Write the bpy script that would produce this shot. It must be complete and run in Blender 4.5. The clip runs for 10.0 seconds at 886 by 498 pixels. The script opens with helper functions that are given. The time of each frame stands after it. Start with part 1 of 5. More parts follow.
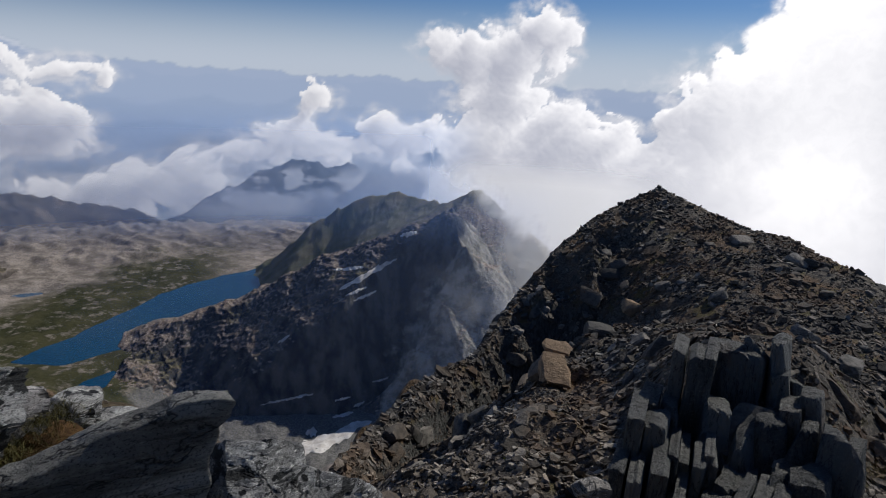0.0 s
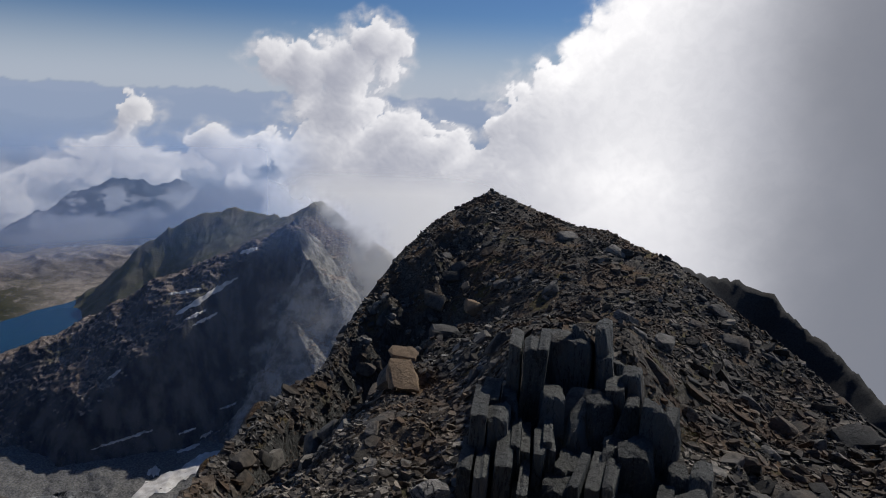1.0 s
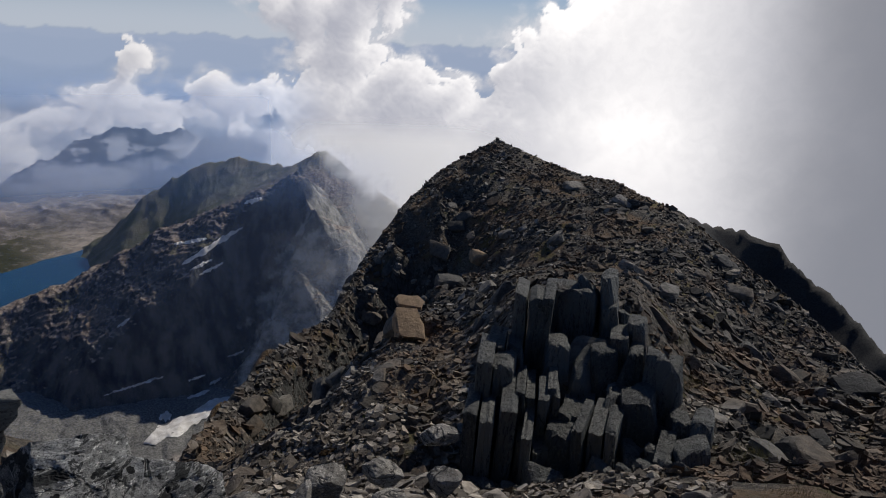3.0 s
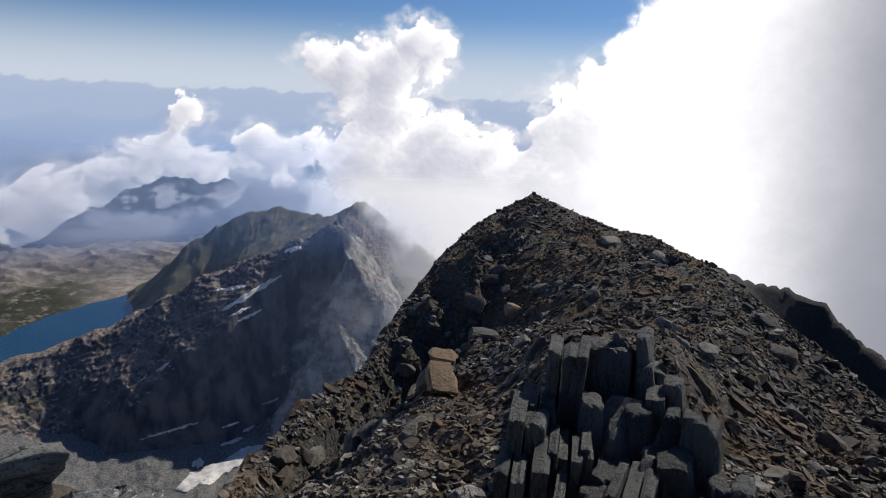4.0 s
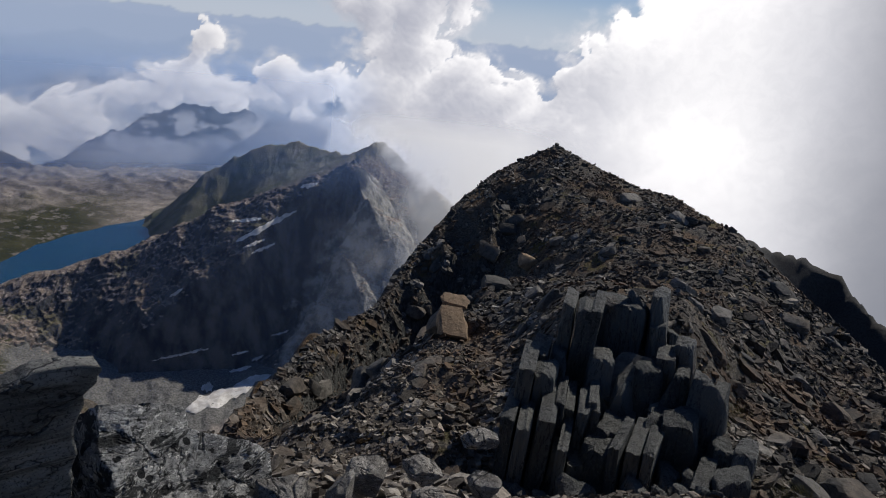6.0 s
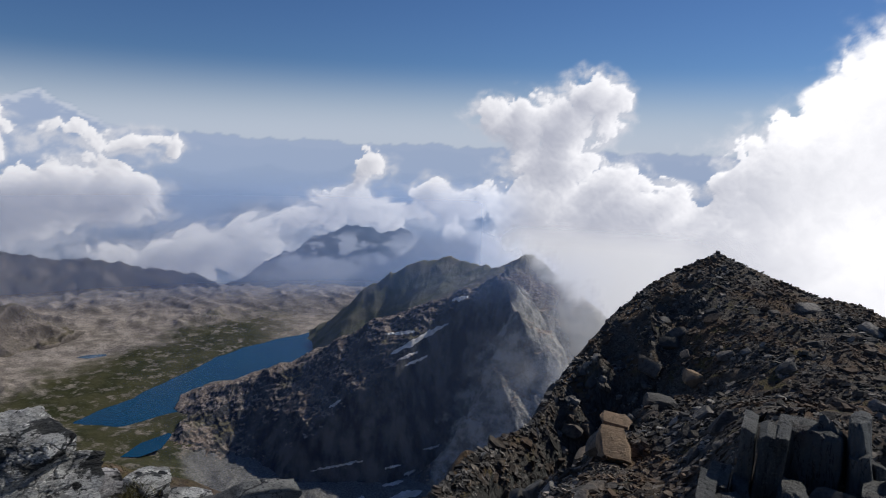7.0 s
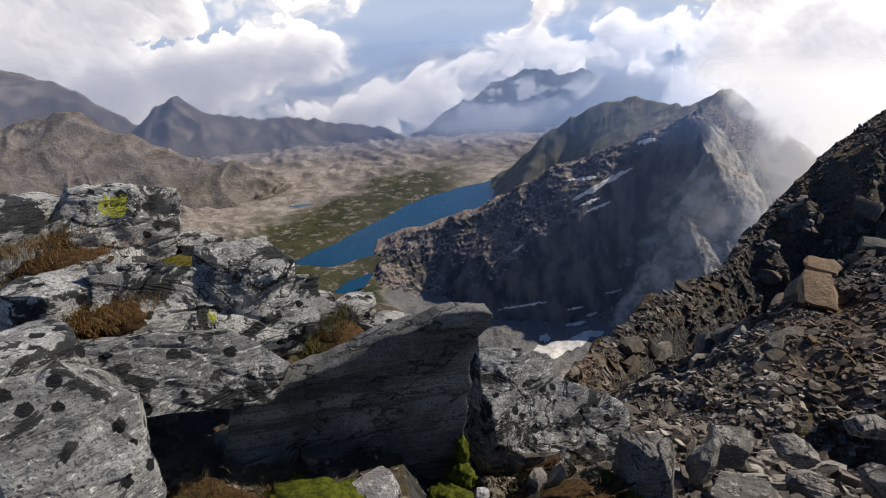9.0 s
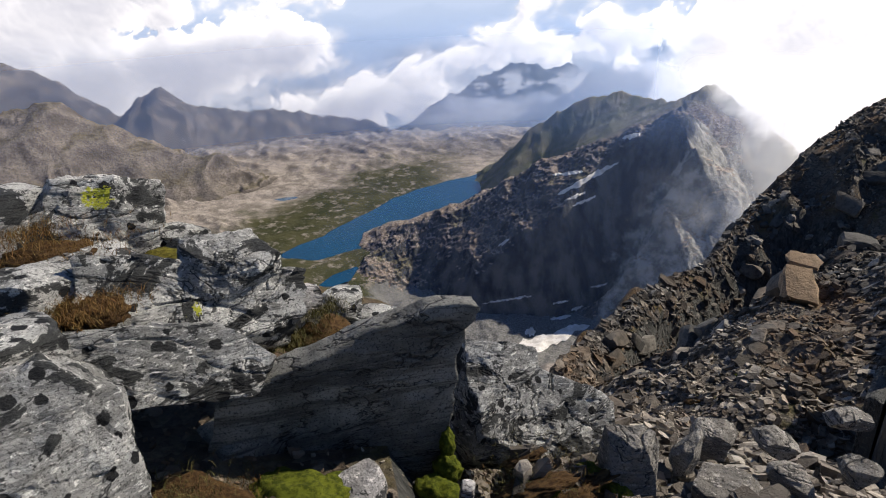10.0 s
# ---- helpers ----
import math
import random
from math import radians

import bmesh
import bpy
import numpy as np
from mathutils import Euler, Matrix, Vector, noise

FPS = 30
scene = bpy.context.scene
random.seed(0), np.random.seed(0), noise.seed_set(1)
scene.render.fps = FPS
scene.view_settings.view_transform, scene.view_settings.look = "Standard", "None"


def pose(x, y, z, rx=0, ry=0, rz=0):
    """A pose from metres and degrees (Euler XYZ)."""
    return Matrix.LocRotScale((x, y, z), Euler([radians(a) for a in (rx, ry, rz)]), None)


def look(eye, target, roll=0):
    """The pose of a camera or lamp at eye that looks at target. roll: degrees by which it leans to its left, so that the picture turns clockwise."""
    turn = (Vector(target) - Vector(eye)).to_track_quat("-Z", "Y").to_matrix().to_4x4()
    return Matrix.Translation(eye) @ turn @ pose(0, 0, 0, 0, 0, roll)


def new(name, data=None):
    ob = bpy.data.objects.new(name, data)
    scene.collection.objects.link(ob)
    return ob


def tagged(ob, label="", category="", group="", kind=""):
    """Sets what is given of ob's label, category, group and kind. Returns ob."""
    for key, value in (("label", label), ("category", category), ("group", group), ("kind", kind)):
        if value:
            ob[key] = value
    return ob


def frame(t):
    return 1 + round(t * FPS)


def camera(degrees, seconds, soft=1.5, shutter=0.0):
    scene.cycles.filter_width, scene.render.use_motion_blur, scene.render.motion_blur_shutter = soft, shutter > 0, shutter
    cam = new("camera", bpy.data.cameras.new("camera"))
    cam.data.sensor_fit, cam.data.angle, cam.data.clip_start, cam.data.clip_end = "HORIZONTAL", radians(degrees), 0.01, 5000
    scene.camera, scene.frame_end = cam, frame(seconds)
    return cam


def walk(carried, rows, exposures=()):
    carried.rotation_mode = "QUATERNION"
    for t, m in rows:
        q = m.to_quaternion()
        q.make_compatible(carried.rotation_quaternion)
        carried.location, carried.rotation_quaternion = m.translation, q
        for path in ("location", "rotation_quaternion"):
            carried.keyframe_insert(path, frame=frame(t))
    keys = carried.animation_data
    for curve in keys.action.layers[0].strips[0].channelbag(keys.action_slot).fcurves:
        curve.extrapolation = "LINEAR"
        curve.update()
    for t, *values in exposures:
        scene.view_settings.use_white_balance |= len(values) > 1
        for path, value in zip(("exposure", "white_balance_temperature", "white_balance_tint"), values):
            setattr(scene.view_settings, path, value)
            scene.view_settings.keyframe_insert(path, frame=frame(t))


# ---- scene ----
# seconds, x, y, z, yaw (to the left), pitch, lean
PATH = [
    (0.0, -0.046, -0.020, -0.022, -0.00, -14.50, 3.00),
    (0.5, 0.072, 0.147, -0.025, -7.87, -12.08, 2.83),
    (1.0, 0.115, 0.047, -0.051, -13.81, -13.04, 2.45),
    (1.5, 0.096, 0.030, -0.074, -14.11, -14.01, 1.85),
    (2.0, 0.075, 0.037, -0.073, -11.64, -16.21, 2.47),
    (2.5, 0.037, 0.049, -0.068, -8.65, -16.75, 4.96),
    (2.7, 0.058, 0.069, -0.084, -11.29, -16.87, 4.76),
    (3.8, 0.099, -0.029, 0.050, -14.45, -18.32, -0.38),
    (4.0, 0.096, -0.041, 0.037, -10.12, -13.09, 2.50),
    (4.5, 0.100, -0.052, -0.006, -10.23, -14.65, 4.91),
    (5.0, 0.060, -0.003, 0.024, -7.58, -13.95, 5.68),
    (5.2, 0.044, -0.003, -0.018, -8.33, -13.92, 9.41),
    (6.3, 0.008, 0.078, -0.010, -7.70, -18.80, 3.82),
    (6.5, 0.013, 0.103, -0.056, -1.93, -13.89, 5.31),
    (7.0, -0.102, -0.031, 0.075, 4.86, -9.07, 2.05),
    (7.5, -0.128, -0.134, 0.114, 16.12, -13.66, 1.68),
    (8.0, -0.147, -0.022, 0.080, 21.18, -17.84, -1.41),
    (8.5, -0.131, 0.004, 0.018, 22.44, -21.46, -3.17),
    (9.0, -0.125, -0.004, -0.000, 21.28, -22.17, -3.88),
    (9.5, -0.133, -0.002, 0.004, 21.06, -22.88, -2.89),
    (10.0, -0.128, -0.008, -0.002, 19.99, -22.79, -3.18),
]
# seconds, stops, kelvin, tint
EXPOSURES = [(0.0, -0.5, 6150, 10), (1.0, -0.7, 6150, 10), (2.2, -0.75, 6250, 10), (2.7, -0.7, 6300, 10), (3.8, -0.15, 6350, 10), (4.1, -0.25, 6250, 10), (4.5, -0.58, 6200, 10), (5.2, -0.65, 6200, 10), (6.3, -0.45, 6250, 10), (7.0, -0.5, 6100, 10), (7.5, -0.68, 6300, 10), (8.0, -0.68, 6450, 10), (8.5, -0.3, 6550, 10), (9.0, 0.08, 6600, 10), (10.0, 0.35, 6650, 10)]
cam = camera(68.22, 10.0, soft=1.0, shutter=0.1)
walk(cam, [(t, pose(x, y, z, 0, 0, yaw) @ pose(0, 0, 0, 90 + pitch) @ pose(0, 0, 0, 0, 0, lean)) for t, x, y, z, yaw, pitch, lean in PATH], EXPOSURES)

# ---- sky, sun ----
SUN_AZ, SUN_EL = 52.0, 38.0
world = bpy.data.worlds.new("sky")
scene.world = world
world.use_nodes = True
wn = world.node_tree.nodes
sky = wn.new("ShaderNodeTexSky")
sky.sky_type, sky.sun_disc = "NISHITA", False
sky.sun_elevation, sky.sun_rotation = radians(SUN_EL), radians(SUN_AZ)
sky.altitude, sky.air_density, sky.dust_density, sky.ozone_density = 1500, 1.0, 0.35, 1.2
wn["Background"].inputs["Strength"].default_value = 0.06
deep = wn.new("ShaderNodeMix")
deep.data_type, deep.blend_type = "RGBA", "MULTIPLY"
deep.inputs[0].default_value, deep.inputs[7].default_value = 1.0, (0.66, 0.90, 1.28, 1)
world.node_tree.links.new(sky.outputs["Color"], deep.inputs[6])
world.node_tree.links.new(deep.outputs[2], wn["Background"].inputs["Color"])

sun = new("sun", bpy.data.lights.new("sun", "SUN"))
sun.data.energy, sun.data.angle, sun.data.color = 4.2, radians(0.6), (1.0, 0.94, 0.85)
sun_way = Vector((math.sin(radians(SUN_AZ)) * math.cos(radians(SUN_EL)), math.cos(radians(SUN_AZ)) * math.cos(radians(SUN_EL)), math.sin(radians(SUN_EL))))
sun.matrix_world = look(sun_way * 100, (0, 0, 0))


# ---- noise on arrays ----
def _hash(ix, iy, iz, seed):
    h = (ix.astype(np.int64) * 374761393 + iy.astype(np.int64) * 668265263 + iz.astype(np.int64) * 2147483647 + seed * 974634777) & 0xFFFFFFFF
    h = ((h ^ (h >> 13)) * 1274126177) & 0xFFFFFFFF
    h = ((h ^ (h >> 16)) * 2246822519) & 0xFFFFFFFF
    return h ^ (h >> 15)


def perlin(x, y, seed=0):
    """Gradient noise in the plane, about -1 to 1."""
    xi, yi = np.floor(x), np.floor(y)
    fx, fy = x - xi, y - yi
    u, v = fx ** 3 * (fx * (fx * 6 - 15) + 10), fy ** 3 * (fy * (fy * 6 - 15) + 10)
    zero = np.zeros(1)

    def corner(dx, dy):
        a = _hash(xi + dx, yi + dy, zero, seed) * (2 * np.pi / 4294967296.0)
        return np.cos(a) * (fx - dx) + np.sin(a) * (fy - dy)

    low = corner(0, 0) * (1 - u) + corner(1, 0) * u
    high = corner(0, 1) * (1 - u) + corner(1, 1) * u
    return 1.5 * (low * (1 - v) + high * v)


def fbm(x, y, octaves=5, seed=0, gain=0.5):
    total, amp = 0.0, 1.0
    for k in range(octaves):
        total = total + amp * perlin(x * 2.03 ** k + 17.1 * k, y * 2.03 ** k - 9.7 * k, seed + k)
        amp *= gain
    return total


def ridged(x, y, octaves=5, seed=0, gain=0.5):
    """Sharp crests and rounded hollows, about 0 to 1.5."""
    total, amp = 0.0, 1.0
    for k in range(octaves):
        n = 1 - np.abs(perlin(x * 2.07 ** k + 31.3 * k, y * 2.07 ** k + 5.9 * k, seed + k))
        total = total + amp * (n * n - 0.5)
        amp *= gain
    return total


def perlin3(p, seed=0):
    i = np.floor(p)
    f = p - i
    w = f ** 3 * (f * (f * 6 - 15) + 10)
    total = 0.0
    for dx in (0, 1):
        for dy in (0, 1):
            for dz in (0, 1):
                h = _hash(i[:, 0] + dx, i[:, 1] + dy, i[:, 2] + dz, seed)
                g = np.stack([(h & 1023) / 511.5 - 1, ((h >> 10) & 1023) / 511.5 - 1, ((h >> 20) & 1023) / 511.5 - 1], -1)
                dot = (g * (f - (dx, dy, dz))).sum(-1)
                total = total + dot * np.where(dx, w[:, 0], 1 - w[:, 0]) * np.where(dy, w[:, 1], 1 - w[:, 1]) * np.where(dz, w[:, 2], 1 - w[:, 2])
    return total * 1.2


def fbm3(p, octaves=4, seed=0, gain=0.5):
    return sum(gain ** k * perlin3(p * 2.05 ** k + 7.3 * k, seed + k) for k in range(octaves))


def smooth(lo, hi, x):
    k = np.clip((x - lo) / (hi - lo), 0, 1)
    return k * k * (3 - 2 * k)


def polar(az, el, r):
    """The place at azimuth az (to the right of +y), elevation el, in degrees, and level distance r."""
    a = radians(az)
    return (r * math.sin(a), r * math.cos(a), r * math.tan(radians(el)))


def beside(az, el, r):
    """The same, counted from where the walk ends."""
    x, y, z = polar(az, el, r)
    return (x - 0.128, y - 0.008, z)


# ---- meshes ----
def mesh_object(name, verts, faces, material, soft=True):
    me = bpy.data.meshes.new(name)
    verts, faces = np.asarray(verts, np.float32), np.asarray(faces, np.int32)
    n = faces.shape[1]
    me.vertices.add(len(verts))
    me.vertices.foreach_set("co", verts.ravel())
    me.loops.add(faces.size)
    me.loops.foreach_set("vertex_index", faces.ravel())
    me.polygons.add(len(faces))
    me.polygons.foreach_set("loop_start", np.arange(0, faces.size, n, dtype=np.int32))
    me.polygons.foreach_set("use_smooth", np.full(len(faces), soft))
    me.update(calc_edges=True)
    me.materials.append(material)
    return new(name, me)


def grid_faces(rows, cols):
    a = (np.arange(rows - 1)[:, None] * cols + np.arange(cols - 1)[None, :]).ravel()
    return np.stack([a, a + 1, a + cols + 1, a + cols], -1)


def sheet(name, az, r, height, material):
    """Ground over a fan of azimuths (degrees) and level distances; height(x, y) gives z."""
    a, d = np.meshgrid(np.radians(az), r, indexing="ij")
    x, y = d * np.sin(a), d * np.cos(a)
    z = height(x, y)
    return mesh_object(name, np.stack([x, y, z], -1).reshape(-1, 3), grid_faces(len(az), len(r)), material)


def crest(points, x, y, left, right, knee=1e6, steep=1.2, blend=12.0):
    """Height under a crest line of (x, y, z) points, falling by left and right (rise over run) on its two sides."""
    far, tall = [], []
    for (ax, ay, az), (bx, by, bz) in zip(points[:-1], points[1:]):
        ux, uy = bx - ax, by - ay
        t = np.clip(((x - ax) * ux + (y - ay) * uy) / (ux * ux + uy * uy), 0, 1)
        dx, dy = x - ax - t * ux, y - ay - t * uy
        d = np.hypot(dx, dy)
        far.append(d)
        tall.append(az + t * (bz - az) - np.where(ux * dy - uy * dx > 0, left, right) * d - steep * np.maximum(d - knee, 0))
    nearest = np.minimum.reduce(far)
    total, weight = 0.0, 0.0
    for d, h in zip(far, tall):
        w = np.exp(-(d - nearest) / blend)
        total, weight = total + w * h, weight + w
    return total / weight


def point_colours(ob, name, rgba):
    layer = ob.data.color_attributes.new(name, "FLOAT_COLOR", "POINT")
    layer.data.foreach_set("color", np.asarray(rgba, np.float32).reshape(-1))


def polygon_distance(points, x, y):
    """Level distance to a closed outline, below zero inside."""
    best = np.full(x.shape, 1e12)
    inside = np.zeros(x.shape, bool)
    for (ax, ay), (bx, by) in zip(points, points[1:] + points[:1]):
        ux, uy = bx - ax, by - ay
        t = np.clip(((x - ax) * ux + (y - ay) * uy) / (ux * ux + uy * uy), 0, 1)
        best = np.minimum(best, (x - ax - t * ux) ** 2 + (y - ay - t * uy) ** 2)
        crosses = (ay > y) != (by > y)
        inside ^= crosses & (x < ax + (y - ay) / np.where(uy == 0, 1e-9, uy) * ux)
    return np.where(inside, -1, 1) * np.sqrt(best)


def part(name, bm, material, parent, label=""):
    """Links a bmesh as one mesh object under a thing or a part."""
    me = bpy.data.meshes.new(name)
    bm.to_mesh(me)
    bm.free()
    me.materials.append(material)
    ob = new(name, me)
    ob.parent = parent
    return tagged(ob, label)


# ---- materials ----
class Mat:
    """A node material, built step by step."""

    def __init__(self, name):
        self.m = bpy.data.materials.new(name)
        self.m.use_nodes = True
        self.t = self.m.node_tree
        self.b = self.t.nodes["Principled BSDF"]
        self.place = self.t.nodes.new("ShaderNodeNewGeometry").outputs["Position"]

    def put(self, socket, value):
        if isinstance(value, bpy.types.NodeSocket):
            self.t.links.new(value, socket)
        else:
            socket.default_value = (*value, 1) if isinstance(value, tuple) and len(value) == 3 and socket.type == "RGBA" else value

    def stretch(self, scale, vector=None, turn=(0, 0, 0)):
        n = self.t.nodes.new("ShaderNodeMapping")
        self.put(n.inputs["Vector"], vector or self.place)
        n.inputs["Scale"].default_value = scale
        n.inputs["Rotation"].default_value = [radians(a) for a in turn]
        return n.outputs[0]

    def noise(self, scale, detail=4, rough=0.55, vector=None, warp=0.0):
        n = self.t.nodes.new("ShaderNodeTexNoise")
        self.put(n.inputs["Vector"], vector or self.place)
        n.inputs["Scale"].default_value, n.inputs["Detail"].default_value, n.inputs["Roughness"].default_value = scale, detail, rough
        n.inputs["Distortion"].default_value = warp
        return n.outputs["Fac"]

    def cells(self, scale, vector=None, feature="F1", out="Distance"):
        n = self.t.nodes.new("ShaderNodeTexVoronoi")
        n.feature = feature
        self.put(n.inputs["Vector"], vector or self.place)
        n.inputs["Scale"].default_value = scale
        return n.outputs[out]

    def ramp(self, value, lo, hi, a=0.0, b=1.0):
        n = self.t.nodes.new("ShaderNodeMapRange")
        n.interpolation_type = "SMOOTHSTEP"
        for key, v in (("Value", value), ("From Min", lo), ("From Max", hi), ("To Min", a), ("To Max", b)):
            self.put(n.inputs[key], v)
        return n.outputs[0]

    def math(self, op, a, b=0.0):
        n = self.t.nodes.new("ShaderNodeMath")
        n.operation = op
        self.put(n.inputs[0], a), self.put(n.inputs[1], b)
        return n.outputs[0]

    def mix(self, fac, a, b, blend="MIX"):
        n = self.t.nodes.new("ShaderNodeMix")
        n.data_type, n.blend_type = "RGBA", blend
        self.put(n.inputs[0], fac), self.put(n.inputs[6], a), self.put(n.inputs[7], b)
        return n.outputs[2]

    def attribute(self, name, out="Fac"):
        n = self.t.nodes.new("ShaderNodeAttribute")
        n.attribute_name = name
        return n.outputs[out]

    def random(self):
        return self.t.nodes.new("ShaderNodeObjectInfo").outputs["Random"]

    def island(self):
        return self.t.nodes.new("ShaderNodeNewGeometry").outputs["Random Per Island"]

    def up(self):
        n = self.t.nodes.new("ShaderNodeSeparateXYZ")
        self.t.links.new(self.t.nodes.new("ShaderNodeNewGeometry").outputs["Normal"], n.inputs[0])
        return n.outputs["Z"]

    def bump(self, height, distance, strength=1.0, normal=None):
        n = self.t.nodes.new("ShaderNodeBump")
        self.put(n.inputs["Height"], height)
        n.inputs["Distance"].default_value, n.inputs["Strength"].default_value = distance, strength
        if normal:
            self.put(n.inputs["Normal"], normal)
        return n.outputs[0]

    def done(self, colour, rough=0.9, normal=None, specular=0.3):
        self.put(self.b.inputs["Base Color"], colour)
        self.put(self.b.inputs["Roughness"], rough)
        self.b.inputs["Specular IOR Level"].default_value = specular
        if normal:
            self.put(self.b.inputs["Normal"], normal)
        return self.m


# where yellow map lichen grows: place and radius
LICHEN = [(-1.898, 1.879, -1.238, 0.034), (-2.607, 2.189, -0.859, 0.055), (-1.60, 1.60, -1.37, 0.012)]


def boulder_material(name, light, dark, yellow=0.74, grain=(0.8, 0.9, 3.2), speck=0.8, patches=0.0, bands=0.35):
    """Grey gneiss with grain, foliation, crusts and spots of black lichen, and yellow map lichen."""
    m = Mat(name)
    lie = m.stretch(grain, turn=(20, -12, 0))
    c = m.mix(m.ramp(m.noise(4, 6, 0.62), 0.36, 0.62), tuple(0.48 * v for v in light), tuple(1.12 * v for v in light))
    c = m.mix(m.ramp(m.noise(2.4, 6, 0.62, m.stretch((0.35, 0.35, 3.2), turn=(16, -14, 0)), 0.4), 0.50, 0.60, 0, bands), c, tuple(0.8 * v for v in dark))
    lines = m.noise(10, 6, 0.65, lie, 0.2)
    c = m.mix(m.ramp(lines, 0.55, 0.61, 0, 0.6), c, dark)
    c = m.mix(m.ramp(m.noise(26, 5, 0.7, lie), 0.57, 0.61, 0, speck), c, tuple(min(1, 1.5 * v) for v in light))
    c = m.mix(m.ramp(m.noise(95, 4, 0.75), 0.55, 0.59, 0, 0.75), c, tuple(0.35 * v for v in dark))
    crust = m.noise(4.5, 9, 0.72, m.stretch((1, 1, 1.6)), 0.5)
    c = m.mix(m.ramp(crust, 0.555 + patches, 0.575 + patches, 0, 0.93), c, (0.018, 0.019, 0.018))
    spot = m.math("ADD", m.cells(10), m.math("MULTIPLY", m.math("SUBTRACT", m.noise(45, 4), 0.5), 0.26))
    c = m.mix(m.math("MULTIPLY", m.ramp(spot, 0.21, 0.24, 1, 0), m.ramp(m.noise(1.9, 2), 0.45 + 2 * patches, 0.5 + 2 * patches)), c, (0.013, 0.013, 0.013))
    pat = m.ramp(m.noise(2.6, 2, 0.5, m.stretch((1, 1, 1), turn=(0, 0, 40))), yellow, yellow + 0.03)
    for px, py, pz, wide in LICHEN:
        gap = m.t.nodes.new("ShaderNodeVectorMath")
        gap.operation = "DISTANCE"
        m.put(gap.inputs[0], m.place)
        gap.inputs[1].default_value = (px, py, pz)
        spot_here = m.ramp(m.math("ADD", gap.outputs["Value"], m.math("MULTIPLY", m.math("SUBTRACT", m.noise(22, 4, 0.65), 0.5), 0.16)), wide, wide * 1.2, 1, 0)
        pat = m.math("MAXIMUM", pat, spot_here)
    pat = m.math("MULTIPLY", pat, m.ramp(m.noise(60, 3), 0.38, 0.46))
    c = m.mix(pat, c, (0.38, 0.38, 0.03))
    crack = m.math("ABSOLUTE", m.math("SUBTRACT", m.noise(1.5, 5, 0.6, m.stretch((0.9, 0.9, 2.2), turn=(25, -18, 30)), 0.6), 0.5))
    c = m.mix(m.ramp(crack, 0.0, 0.010, 0.9, 0), c, (0.016, 0.015, 0.014))
    n = m.bump(m.noise(6, 9, 0.68, m.stretch((0.8, 0.8, 3.0), turn=(20, -12, 0)), 0.2), 0.06, 1.0)
    n = m.bump(m.ramp(crack, 0.0, 0.02), 0.03, 0.8, n)
    n = m.bump(lines, 0.012, 0.8, n)
    n = m.bump(m.noise(70, 5, 0.75), 0.006, 0.8, n)
    return m.done(c, 0.85, n)


def scree_material(name, tones, random_from="island"):
    """Broken schist: each stone its own tone, with grain and rust."""
    m = Mat(name)
    pick = m.island() if random_from == "island" else m.random()
    c = m.mix(m.ramp(pick, 0.1, 0.55), tones[0], tones[1])
    c = m.mix(m.ramp(pick, 0.6, 0.95), c, tones[2])
    c = m.mix(m.ramp(m.noise(0.35, 3), 0.45, 0.6, 0, 0.75), c, tones[3])
    c = m.mix(m.ramp(m.noise(6, 5, 0.65), 0.4, 0.65, 0, 0.6), c, tuple(0.45 * v for v in tones[0]))
    n = m.bump(m.noise(9, 7, 0.68, m.stretch((1, 1, 2.5))), 0.05, 0.9)
    return m.done(c, 0.9, n)


def leaf_material():
    """Dark slaty schist, streaked along its upright split, with grey-brown tops, pale specks and rust."""
    m = Mat("slaty_schist")
    lie = m.stretch((5.0, 5.0, 0.55), turn=(6, -4, 0))
    streak = m.noise(3.0, 7, 0.66, lie, 0.3)
    c = m.mix(m.ramp(m.random(), 0.2, 0.8), (0.085, 0.091, 0.087), (0.20, 0.203, 0.186))
    c = m.mix(m.ramp(streak, 0.54, 0.66, 0, 0.7), c, (0.17, 0.17, 0.152))
    c = m.mix(m.ramp(m.noise(1.3, 5, 0.6), 0.56, 0.68, 0, 0.6), c, (0.14, 0.132, 0.115))
    c = m.mix(m.ramp(m.noise(0.8, 4, 0.6, m.stretch((1, 1, 0.5), turn=(0, 0, 50))), 0.6, 0.7, 0, 0.6), c, (0.13, 0.085, 0.05))
    c = m.mix(m.ramp(m.up(), 0.6, 0.95, 0, 0.5), c, (0.12, 0.11, 0.092))
    split = m.noise(1.1, 6, 0.7, m.stretch((3.2, 3.2, 0.5), turn=(6, -4, 20)), 0.4)
    c = m.mix(m.ramp(m.math("ABSOLUTE", m.math("SUBTRACT", split, 0.5)), 0.0, 0.018, 0.85, 0), c, (0.012, 0.012, 0.012))
    c = m.mix(m.ramp(m.noise(26, 5, 0.72), 0.54, 0.6, 0, 0.5), c, (0.22, 0.215, 0.19))
    n = m.bump(streak, 0.14, 1.0)
    n = m.bump(split, 0.2, 0.8, n)
    n = m.bump(m.noise(14, 6, 0.7), 0.025, 0.8, n)
    return m.done(c, 0.8, n, 0.35)


